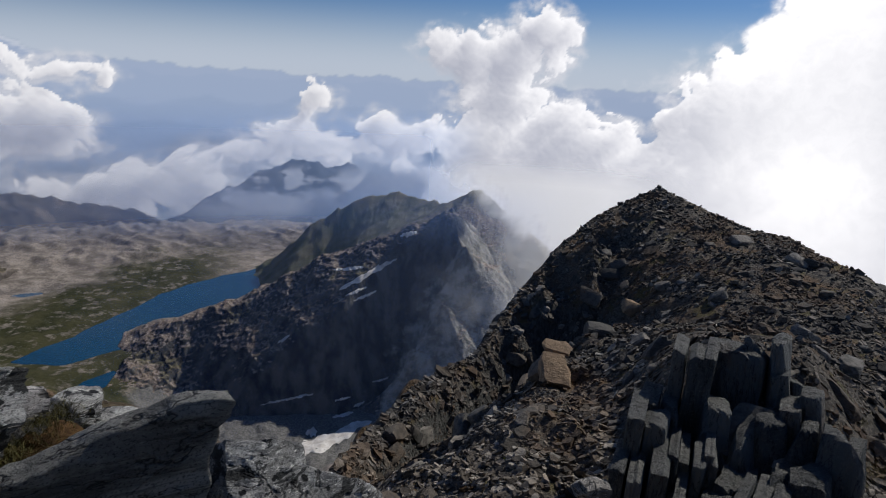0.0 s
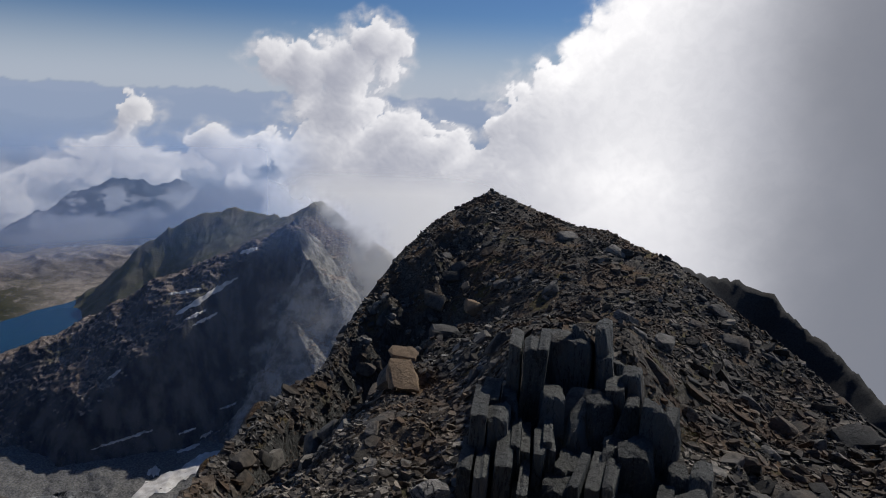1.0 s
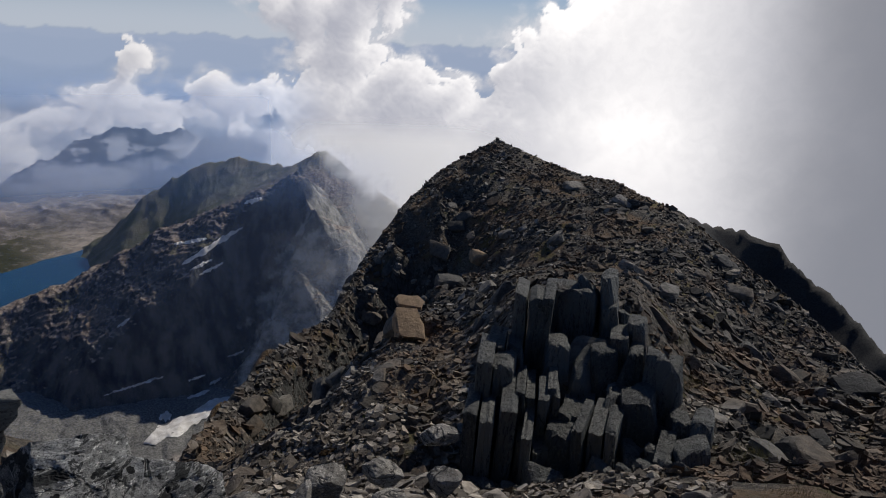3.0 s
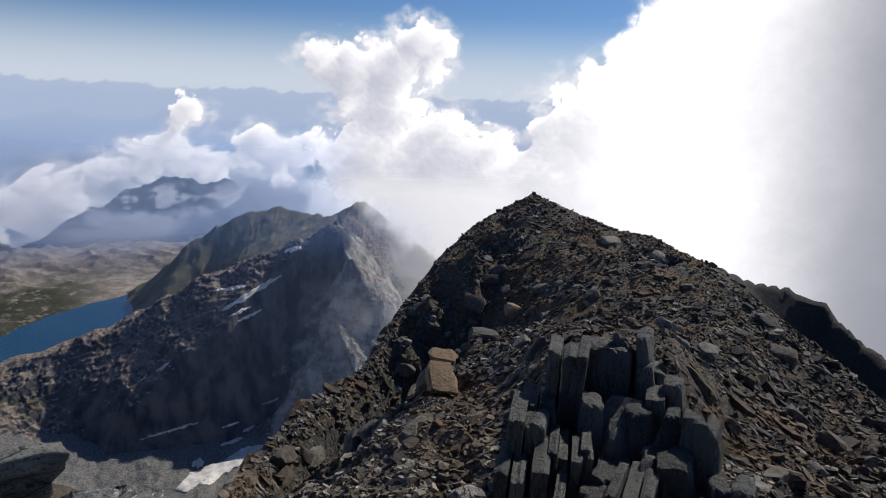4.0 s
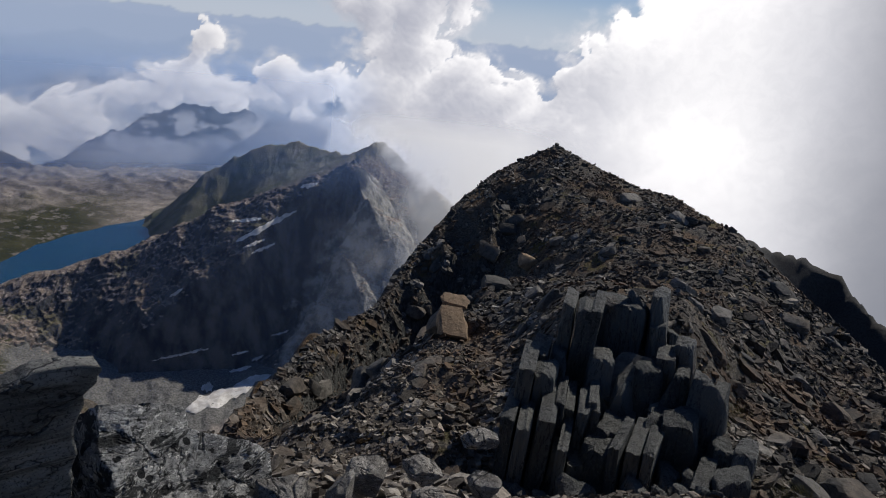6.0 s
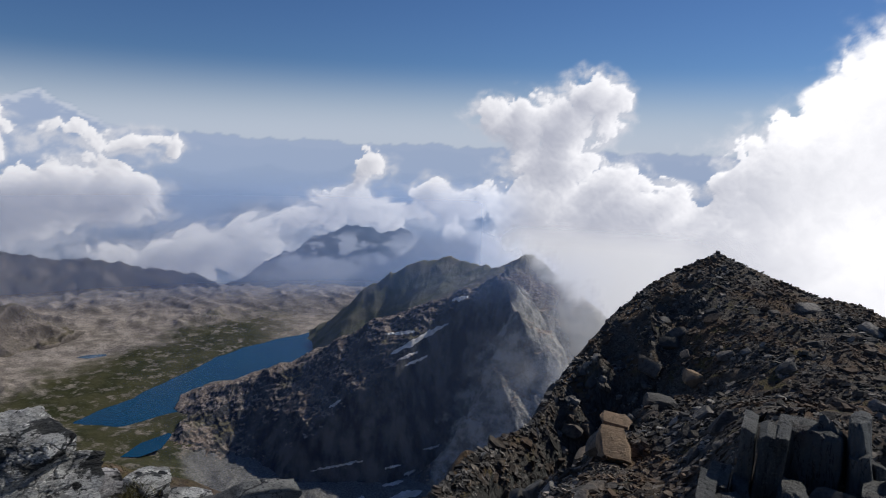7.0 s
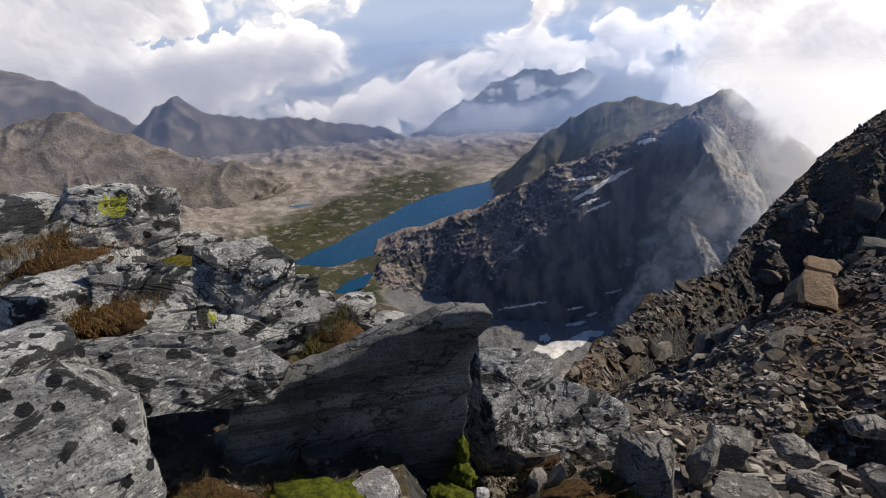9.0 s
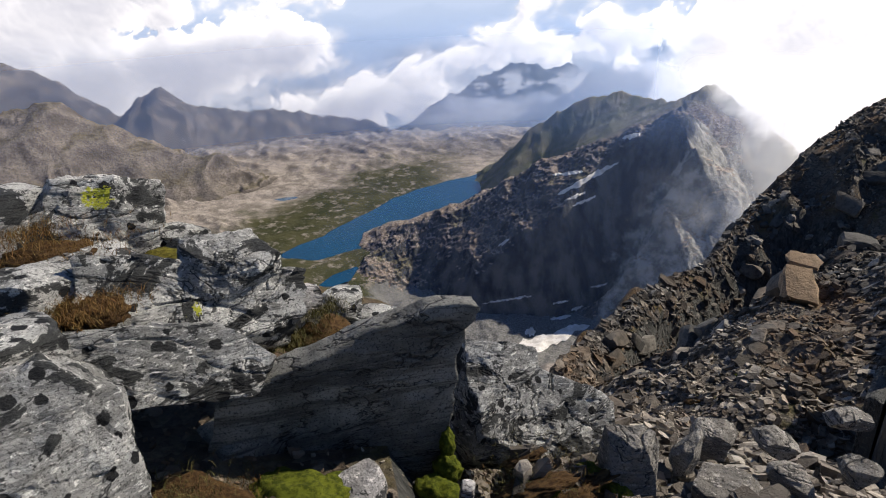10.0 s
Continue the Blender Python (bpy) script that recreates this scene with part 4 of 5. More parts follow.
# label, azimuth, elevation, level distance, size, lean (back, to the right, turn), seed, fineness, shape
BOULDERS = [
    ("pale grey boulder spotted with black and yellow lichen", -49.4, -16.8, 3.50, (0.70, 0.5, 0.50), (0, 5, 10), 11, 5, dict(cuts=16, rough=0.05)),
    ("rounded grey boulder wedged beside a larger one", -53.3, -15.4, 3.6, (0.34, 0.34, 0.36), (0, 8, 20), 12, 4, dict(cuts=18)),
    ("dark grey boulder above dry turf", -57.2, -15.8, 3.4, (0.40, 0.34, 0.40), (0, 5, 10), 36, 4, {}),
    ("small grey stone on brown turf", -42.9, -19.0, 3.45, (0.27, 0.2, 0.15), (0, 6, 10), 13, 4, {}),
    ("large grey boulder with black lichen spots", -43.3, -25.2, 2.85, (0.92, 0.60, 0.48), (-36, 7, 4), 14, 5, dict(cuts=14, rough=0.045, layers=0.10)),
    ("knobbly grey rock with a dark overhanging lip", -39.4, -21.6, 2.74, (0.42, 0.34, 0.17), (18, 8, 0), 15, 5, dict(rough=0.06, cuts=16)),
    ("dark grey block half sunk in turf", -55.2, -21.6, 2.85, (0.40, 0.4, 0.32), (0, 4, 30), 16, 4, dict(layers=0.08)),
    ("flat layered grey rock half sunk in turf", -51.5, -20.3, 2.98, (0.48, 0.4, 0.16), (0, 7, 10), 37, 5, dict(layers=0.05)),
    ("broad slanting pale gneiss slab with foliation lines", -47.6, -28.9, 2.42, (0.94, 0.60, 0.34), (-24, 13, 0), 17, 5, dict(cuts=10, layers=0.06, rough=0.035)),
    ("large upright grey block with black lichen spots", -56.8, -33.2, 1.98, (0.44, 0.38, 0.66), (-22, 8, 14), 18, 5, dict(cuts=10, rough=0.035, keep=0.66)),
    ("grey block behind a larger one", -58.6, -25.2, 2.3, (0.36, 0.4, 0.26), (-10, 5, 10), 19, 4, dict(layers=0.06)),
    ("pale pinkish rock leaning in a gap", -34.7, -27.0, 2.86, (0.24, 0.22, 0.28), (-10, 10, 10), 20, 4, {}),
    ("small grey rock on the knoll rim", -30.3, -26.9, 3.1, (0.22, 0.2, 0.18), (0, 12, 0), 21, 4, {}),
    ("small flat grey rock on the knoll rim", -27.2, -28.7, 3.15, (0.26, 0.2, 0.16), (0, 6, 20), 22, 4, {}),
    ("grey rock behind the dark slab", -23.6, -29.4, 3.05, (0.26, 0.2, 0.17), (0, -8, 20), 23, 4, {}),
    ("cracked grey rock under the dark slab", -41.4, -36.2, 2.46, (0.34, 0.3, 0.26), (0, -10, 5), 24, 4, dict(layers=0.07)),
    ("broken grey rock with a slanting crest", -10.6, -38.4, 3.2, (0.82, 0.72, 0.56), (-42, 27, 8), 25, 5, dict(cuts=16, rough=0.04)),
    ("rough grey rock on the knoll side", -16.0, -36.6, 3.15, (0.56, 0.66, 0.66), (-42, 24, 16), 26, 5, dict(rough=0.035, cuts=14)),
    ("small brown-grey stone in thin turf", -11.3, -40.2, 2.85, (0.20, 0.16, 0.16), (0, 15, 10), 38, 3, {}),
    ("upright grey block with rough foliation", -1.3, -41.2, 2.55, (0.28, 0.26, 0.50), (-4, -4, 12), 27, 5, dict(layers=0.06, cuts=10)),
    ("angular grey block beside rubble", 7.7, -41.2, 2.6, (0.36, 0.30, 0.26), (6, 14, 0), 28, 4, {}),
    ("angular grey block in rubble", 13.5, -38.8, 2.85, (0.20, 0.18, 0.22), (0, -8, 20), 29, 4, {}),
    ("flat grey stone in rubble", 11.7, -36.2, 3.5, (0.24, 0.2, 0.12), (0, 8, 10), 30, 4, dict(layers=0.04)),
    ("flat grey stone in rubble", 16.7, -33.2, 3.9, (0.26, 0.2, 0.10), (4, -6, 20), 31, 4, dict(layers=0.06)),
    ("tilted grey stone in rubble", 6.4, -37.2, 3.2, (0.24, 0.2, 0.2), (0, 20, 0), 32, 4, {}),
    ("grey stone in rubble", 18.2, -36.4, 2.95, (0.18, 0.15, 0.13), (0, 12, 0), 39, 4, {}),
    ("narrow tilted stone in rubble", 4.1, -38.9, 2.8, (0.12, 0.2, 0.24), (0, 18, 0), 40, 4, {}),
    ("pale quartz-veined stone beside moss", -30.9, -42.8, 2.0, (0.24, 0.2, 0.16), (0, -8, 20), 33, 4, {}),
    ("small white stone beside moss", -18.8, -43.4, 2.1, (0.06, 0.06, 0.11), (0, 10, 0), 34, 3, {}),
]
for label, az, el, r, size, rot, seed, level, shape in BOULDERS:
    # rock under the slab gets the dark material to stand for its shade
    pale = "white" in label or "pale pink" in label or "quartz" in label
    boulder("boulder", beside(az, el, r), size, seed, PALE if pale else SLAB if "under" in label else ROCK if az < -8 else BLOCK, label, level=level + (1 if level == 5 else 0) + (az > 0), rot=(rot[0], rot[1], rot[2] - az), group=NEAR if az < -12 else "blocks in the rubble", **(shape if az < 0 else dict(shape, cuts=20, rough=0.03, keep=0.5, layers=0.05)))


def prow_slab():
    """A dark leaning plate, its face tipped over towards the ridge top, with a pointed pale prow."""
    outline = [(-43.5, -32.6, 2.30), (-40, -32.0, 2.27), (-35.9, -30.8, 2.25), (-31, -29.9, 2.24), (-28.5, -29.1, 2.24), (-24.5, -28.3, 2.24), (-21.6, -27.3, 2.24), (-19.0, -27.2, 2.24), (-16.7, -27.5, 2.25), (-17.3, -28.6, 2.26), (-18.4, -29.3, 2.27),
               (-19.0, -31.5, 2.30), (-19.6, -34.0, 2.33), (-20.2, -37.0, 2.37), (-21.5, -41.2, 2.42), (-27, -42.0, 2.42), (-33, -41.5, 2.42), (-40, -40, 2.42), (-45.5, -38, 2.44)]
    rim = np.array([beside(*q) for q in outline]) - (0.0, 0.0, 0.035)
    mid = rim.mean(0)
    rng = np.random.default_rng(5)
    back = np.array((-0.062, 0.108, 0.0))
    rings = []
    for k in range(9):
        s = 1 - (k / 8.0) ** 1.5
        rings.append(mid + (rim - mid) * max(s, 0.02))
    fine = []
    for ring in rings:
        t = np.linspace(0, len(ring), 110, endpoint=False)
        i = np.floor(t).astype(int)
        w = (t - i)[:, None]
        fine.append(ring[i % len(ring)] * (1 - w) + ring[(i + 1) % len(ring)] * w)
    front = np.array(fine)
    n = front.shape[1]
    def worn(p, amount, seed):
        return p + amount * np.stack([fbm3(p.reshape(-1, 3) * (3, 3, 15) + 3 * k, 5, seed + k, 0.6).reshape(p.shape[:-1]) for k in range(3)], -1)
    body = [worn(front[k], 0.02, 50) for k in range(8, -1, -1)]
    body += [worn(front[0] + back * w, 0.02, 50) for w in (0.2, 0.45, 0.75)]
    body += [worn(front[k] + back * (1 + 0.12 * k), 0.02, 60) for k in range(0, 9)]
    pts = np.concatenate(body)
    rows = len(body)
    faces = []
    for a in range(rows - 1):
        for b in range(n):
            faces.append((a * n + b, a * n + (b + 1) % n, (a + 1) * n + (b + 1) % n, (a + 1) * n + b))
    ob = mesh_object("leaning_slab", pts, faces, SLAB)
    return tagged(ob, "dark grey gneiss slab leaning out, with a pointed pale top edge", "boulder", NEAR)


prow_slab()

# ---- ochre boulders on the summit flank ----
def hull_rock(name, corners, scale, rot, place, material, label, seed):
    """A split block: the hull of a few corners, its faces slightly worn."""
    bm = bmesh.new()
    for c in corners:
        bm.verts.new(Vector(c) * scale)
    made = bmesh.ops.convex_hull(bm, input=bm.verts)
    bmesh.ops.delete(bm, geom=[g for g in made["geom_interior"] if isinstance(g, bmesh.types.BMVert)], context="VERTS")
    bmesh.ops.subdivide_edges(bm, edges=bm.edges, cuts=5, use_grid_fill=True)
    for v in bm.verts:
        v.co += v.co.normalized() * scale * 0.05 * noise.fractal(v.co / scale * 2.2 + Vector((seed, 0, 0)), 0.8, 2.0, 5)
    ob = part(name, bm, material, None)
    ob.matrix_basis = Matrix.Translation(place) @ pose(0, 0, 0, *rot)
    return tagged(ob, label, "boulder", "ochre boulders")


x, y, z, r = foot(10.9, -25.3)
k = r * 0.048
hull_rock("ochre_boulder", [(-0.46, 0.0, -0.55), (0.36, -0.08, -0.80), (0.54, 0.05, -0.2), (0.44, 0.0, 0.50), (-0.34, 0.0, 0.62), (-0.50, 0.05, -0.1), (-0.34, 0.5, 0.5), (0.4, 0.5, 0.42), (0.5, 0.5, -0.7), (-0.5, 0.5, -0.5)],
          k, (-56, 6, 12), (x, y, z + 0.56 * k), TAN, "ochre schist boulder with flat broken faces on dark rubble", 3)
hull_rock("ochre_slab", [(-0.40, 0.0, -0.06), (0.44, -0.1, -0.05), (0.60, 0.3, 0.0), (0.36, 0.6, 0.03), (-0.36, 0.55, 0.04), (-0.48, 0.3, 0.0), (0.42, -0.05, 0.03), (-0.34, 0.05, 0.03)],
          k, (18, 6, -6), (x + 0.10 * k, y + 0.66 * k, z + 0.84 * k), TAN, "flat ochre slab lying on a larger ochre boulder", 7)
x, y, z, r = foot(17.1, -18.6)
boulder("ochre_stone", (x, y, z + 0.006 * r), (0.03 * r, 0.025 * r, 0.022 * r), 73, TAN, "small ochre stone among dark scree", "stone", level=3, rot=(0, 14, 0), cuts=9)

# ---- dark outcrop on the near slope: upright leaves of schist in tiers ----
def column(name, wide, tall, thick, seed, parent, m):
    """A broad upright block of schist, split along steep planes."""
    p, f = rock_points(4, (1.08 * wide, thick, 1.5 * tall), seed, cuts=8 if wide > 0.7 else 16, rough=0.024, keep=0.66 if wide > 0.7 else 0.60, lean=0.45)
    ob = mesh_object(name, p + (0, 0, 0.25 * tall), f, LEAF)
    ob.data.set_sharp_from_angle(angle=radians(18))
    ob.parent, ob.matrix_basis = parent, m
    return ob


def leaf(name, wide, tall, thick, seed, parent, m, label=""):
    """An upright plate of schist: a broken outline, split faces, sharp edges."""
    rng = np.random.default_rng(seed)
    n = max(3, int(rng.integers(3, 6)))
    drop = min(0.12 * tall, 0.16 * wide)
    top = [(wide * (k / n - 0.5), tall - drop * rng.uniform() * (1 + (k in (0, n)) * rng.uniform(0, 1))) for k in range(n + 1)]
    side = [0.35, 0.7]
    right = [(wide * (0.5 + rng.uniform(-0.07, 0.05)), tall * v) for v in reversed(side)]
    left = [(wide * (-0.5 + rng.uniform(-0.05, 0.07)), tall * v) for v in side]
    ring = top + right + [(0.52 * wide, -0.5 * tall), (-0.52 * wide, -0.5 * tall)] + left
    bm = bmesh.new()
    layers = []
    for k, d in enumerate((-0.5, -0.46, 0.44, 0.5)):
        shrink = 0.965 if k in (0, 3) else 1.0
        layers.append([bm.verts.new((u * shrink + 0.02 * wide * rng.normal(), thick * d + 0.03 * thick * rng.normal(), v - (1 - shrink) * wide * (v > 0.6 * tall))) for u, v in ring])
    for a, b in zip(layers[:-1], layers[1:]):
        for k in range(len(ring)):
            bm.faces.new((a[k], b[k], b[(k + 1) % len(ring)], a[(k + 1) % len(ring)]))
    for cap in (layers[0], layers[-1]):
        bm.faces.new(cap)
    bmesh.ops.recalc_face_normals(bm, faces=bm.faces)
    bmesh.ops.triangulate(bm, faces=[f for f in bm.faces if len(f.verts) > 4])
    bmesh.ops.subdivide_edges(bm, edges=bm.edges, cuts=2, use_grid_fill=True)
    for v in bm.verts:
        q = v.co
        v.co = q + Vector((0.03, 0.06, 0.03)) * min(wide, 1.2 * thick) * noise.fractal(Vector((q.x * 1.6, q.y * 1.6 + seed, q.z * 0.8)), 0.6, 2.2, 5)
    ob = part(name, bm, LEAF, parent, label)
    ob.matrix_basis = m
    return ob


outcrop_rock = tagged(new("rock_outcrop"), "broken dark schist outcrop of upright leaves on the slope", "outcrop")
# level distance, then runs of azimuth from and to, elevation of top and foot, leaves in the run, lean to the right
TIERS = [
    (10.5, [(23.8, 28.0, -19.4, -27.0, 1, -3), (27.6, 30.8, -19.0, -27.0, 2, -10), (30.2, 33.0, -21.4, -27.0, 2, -20)]),
    (9.8, [(20.9, 24.0, -21.3, -29.5, 3, 3), (31.0, 34.0, -22.6, -29.0, 2, -14), (33.6, 37.0, -24.8, -30.0, 2, -16)]),
    (9.1, [(18.2, 21.2, -25.6, -33.0, 2, 6), (24.0, 28.4, -25.6, -33.0, 2, 2), (28.4, 37.0, -25.7, -33.0, 3, -4)]),
    (8.4, [(17.4, 21.4, -27.4, -38.0, 2, 5), (21.2, 25.6, -28.8, -38.0, 6, 1), (25.4, 28.4, -29.7, -38.0, 1, -2), (28.4, 32.6, -29.2, -38.0, 2, -3), (32.6, 36.2, -28.8, -38.0, 1, -5), (36.2, 40.2, -29.6, -38.0, 2, -6)]),
    (7.7, [(16.8, 20.8, -31.4, -42.0, 3, 4), (20.6, 24.6, -33.0, -42.0, 4, 2), (24.6, 29.2, -32.3, -43.0, 1, 0), (29.0, 32.4, -31.9, -43.0, 4, -3), (32.4, 36.6, -33.0, -43.0, 2, -4), (36.4, 41.0, -32.6, -42.0, 2, -6)]),
]
rng = np.random.default_rng(17)
for tier_r, runs in TIERS:
    for a0, a1, top, low, count, lean in runs:
        cuts = np.sort(np.concatenate([[0, 1], (np.arange(1, count) + rng.uniform(-0.45, 0.45, count - 1)) / count]))
        swing = rng.uniform(-4, 4)
        for w0, w1 in zip(cuts[:-1], cuts[1:]):
            az, wide = a0 + (a1 - a0) * (w0 + w1) / 2, (a1 - a0) * (w1 - w0)
            deep = rng.uniform(0.8, 1.1)
            r = tier_r + rng.uniform(-0.13, 0.13) + deep / 2
            z0, z1 = r * math.tan(radians(low)), (r - deep / 2) * math.tan(radians(top + rng.uniform(-0.5, 0.1) - (rng.uniform(0.4, 1.6) if rng.uniform() < 0.35 else 0)))
            w = max(0.13, wide * radians(1) * r * rng.uniform(1.04, 1.16))
            m = pose(*polar(az, 0, r)[:2], z0) @ pose(0, 0, 0, rng.uniform(-6, -2), 0.6 * lean + rng.uniform(-2, 2), -az + swing + rng.uniform(-4, 4))
            if w > 0.3:
                column("schist_block", w, z1 - z0, deep, int(rng.integers(1e6)), outcrop_rock, m)
            else:
                leaf("schist_leaf", w, z1 - z0, deep, int(rng.integers(1e6)), outcrop_rock, m)

# broken pieces lodged on the ledges
for used in range(70):
    tier_r = (7.7, 8.4, 9.1, 9.8, 10.5)[used % 5]
    az, r = rng.uniform(18.5, 39 - 1.2 * (used % 5)), tier_r + rng.uniform(-0.5, 0.1)
    size = rng.uniform(0.14, 0.5)
    p, f = rock_points(3, (size, size * rng.uniform(0.5, 0.9), size * rng.uniform(0.35, 0.9)), 2000 + used, cuts=18, rough=0.014, keep=0.5)
    x, y = polar(az, 0, r)[:2]
    ob = mesh_object("broken_piece", p @ turn(rng.uniform(-25, 25), rng.uniform(-25, 25), rng.uniform(0, 180)).T, f, LEAF)
    ob.data.set_sharp_from_angle(angle=radians(20))
    ob.location = (x, y, float(near_height(np.array([x]), np.array([y]))[0]) + 0.2 * size)
    ob.parent = outcrop_rock

# ---- larger loose stones on the ridge ----
STONE_KINDS = []
for k in range(8):
    p, f = rock_points(3, (1.0, 0.66, 0.42), 400 + k, cuts=9, rough=0.02, keep=0.64)
    ob = mesh_object("stone", p, f, STONE)
    ob.data.set_sharp_from_angle(angle=radians(22))
    tagged(ob, "flat broken schist stone lying on the ridge", "stone", "loose stones on the ridge")
    STONE_KINDS.append(ob)


def near_tilt(x, y, d=0.4):
    gx = (near_height(np.array([x + d]), np.array([y]))[0] - near_height(np.array([x - d]), np.array([y]))[0]) / (2 * d)
    gy = (near_height(np.array([x]), np.array([y + d]))[0] - near_height(np.array([x]), np.array([y - d]))[0]) / (2 * d)
    return Vector((-gx, -gy, 1)).normalized()


used = 0
while used < 230:
    a = rng.uniform(-6, 50)
    far = np.interp(a, RIM[:, 0], RIM[:, 2])
    r = math.sqrt(rng.uniform(9.0 ** 2, max((0.99 * far) ** 2, 100))) if used % 3 else far * rng.uniform(0.9, 0.995)
    x, y = r * math.sin(radians(a)), r * math.cos(radians(a))
    size = float(np.clip(rng.lognormal(-0.75, 0.45), 0.25, 1.3)) * (0.6 if r < 6 else 1) * (0.36 if r > 0.93 * far else 1)
    z = float(near_height(np.array([x]), np.array([y]))[0])
    q = Vector((0, 0, 1)).rotation_difference(near_tilt(x, y)).to_matrix().to_4x4()
    m = Matrix.Translation((x, y, z + 0.06 * size)) @ q @ pose(0, 0, 0, rng.uniform(-22, 22), rng.uniform(-22, 22), rng.uniform(0, 360)) @ Matrix.Diagonal((size, size, size * rng.uniform(0.7, 1.5), 1))
    if used < len(STONE_KINDS):
        ob = STONE_KINDS[used]
        ob.matrix_basis = m
    else:
        ob = STONE_KINDS[used % len(STONE_KINDS)].copy()
        scene.collection.objects.link(ob)
        ob.matrix_basis = m
    used += 1


# ---- tumbled blocks in the hollow beside the knoll ----
LOOSE_KINDS = []
for k in range(10):
    p, f = rock_points(3, (1.0, 0.7, (0.25, 0.4, 0.6)[k % 3]), 430 + k, cuts=18, rough=0.014, keep=0.52)
    ob = mesh_object("loose_block", p, f, LOOSE)
    ob.data.set_sharp_from_angle(angle=radians(20))
    LOOSE_KINDS.append(tagged(ob, "angular grey-brown block tumbled among smaller rubble", "stone", "tumbled blocks"))
for used in range(230):
    a, r = rng.uniform(1, 40), 2.5 + 5.5 * rng.uniform() ** 1.4
    a = a if r > 3.2 else a * 0.6 + 2
    x, y = r * math.sin(radians(a)), r * math.cos(radians(a))
    size = float(np.clip(rng.lognormal(-2.3, 0.45), 0.05, 0.28))
    z = float(near_height(np.array([x]), np.array([y]))[0])
    q = Vector((0, 0, 1)).rotation_difference(near_tilt(x, y)).to_matrix().to_4x4()
    m = Matrix.Translation((x, y, z + 0.12 * size)) @ q @ pose(0, 0, 0, rng.uniform(-35, 35), rng.uniform(-35, 35), rng.uniform(0, 360)) @ Matrix.Diagonal((size, size, size, 1))
    ob = LOOSE_KINDS[used % 10]
    if used >= 10:
        ob = ob.copy()
        scene.collection.objects.link(ob)
    ob.matrix_basis = m


# ---- scree: countless flat stones ----
def scree(name, count, az_from, az_to, r_from, r_to, middle, spread, seed, material, label, follow=0.8, thick=(0.16, 0.45), bare_from=0.20, cling=0.6):
    """Six-sided broken plates strewn over the ground, lying along the slope by follow (0 level, 1 along it)."""
    rng = np.random.default_rng(seed)
    a = rng.uniform(az_from, az_to, count * 2)
    far = np.minimum(np.interp(a, RIM[:, 0], RIM[:, 2]) * 1.0, r_to)
    r = np.sqrt(rng.uniform(r_from ** 2, np.maximum(far, r_from + 0.1) ** 2))
    bare = (fbm(a * 0.30, r * 0.45, 3, 77) > bare_from) & (a > 10)
    bare |= (a > 18) & (a < 37) & (r > 7.3) & (r < 11.4)
    keep = ~bare | (rng.uniform(0, 1, len(a)) < 0.2)
    a, r = a[keep][:count], r[keep][:count]
    count = len(a)
    x, y = r * np.sin(np.radians(a)), r * np.cos(np.radians(a))
    patch = fbm(x * 0.3, y * 0.3, 3, seed)
    size = np.clip(rng.lognormal(math.log(middle), spread, count) * (1 + 0.5 * patch), 0.3 * middle, 3.2 * middle)
    z = near_height(x, y)
    d = 0.3
    gx = np.clip((near_height(x + d, y) - near_height(x - d, y)) / (2 * d), -0.9, 0.9)
    gy = np.clip((near_height(x, y + d) - near_height(x, y - d)) / (2 * d), -0.9, 0.9)
    size = size * np.where((np.hypot(gx, gy) > 0.8) & (rng.uniform(0, 1, count) > cling), 0.25, 1.0)
    turn_to = np.arange(6) * np.pi / 3 + rng.uniform(-0.38, 0.38, (count, 6))
    reach = 0.5 * rng.uniform(0.68, 1.12, (count, 6))
    ring = np.stack([reach * np.cos(turn_to), reach * np.sin(turn_to) * rng.uniform(0.5, 0.95, (count, 1))], -1)
    high = rng.uniform(*thick, (count, 1))
    low = np.concatenate([ring * rng.uniform(0.8, 1.05, (count, 6, 1)), np.repeat(-0.5 * high, 6, 1)[..., None]], -1)
    top = np.concatenate([ring * rng.uniform(0.8, 0.97, (count, 6, 1)), (0.5 * high * rng.uniform(0.75, 1.2, (count, 6)))[..., None]], -1)
    p = np.concatenate([low, top], 1) * size[:, None, None]
    t1, t2 = np.tan(np.clip(rng.normal(0, 0.34, (2, count)), -0.8, 0.8))
    p[..., 2] += p[..., 0] * t1[:, None] + p[..., 1] * t2[:, None]
    yaw = rng.uniform(0, 2 * np.pi, count)
    c, s = np.cos(yaw)[:, None], np.sin(yaw)[:, None]
    px, py = p[..., 0] * c - p[..., 1] * s, p[..., 0] * s + p[..., 1] * c
    pz = p[..., 2] + follow * (gx[:, None] * px + gy[:, None] * py)
    pts = np.stack([px + x[:, None], py + y[:, None], pz + z[:, None] + 0.08 * size[:, None]], -1).reshape(-1, 3)
    quad = np.array([(6, 7, 8, 9), (6, 9, 10, 11)] + [(k, (k + 1) % 6, 6 + (k + 1) % 6, 6 + k) for k in range(6)])
    faces = (quad[None] + 12 * np.arange(count)[:, None, None]).reshape(-1, 4)
    return tagged(mesh_object(name, pts, faces, material, False), label, "scree", kind="stuff")


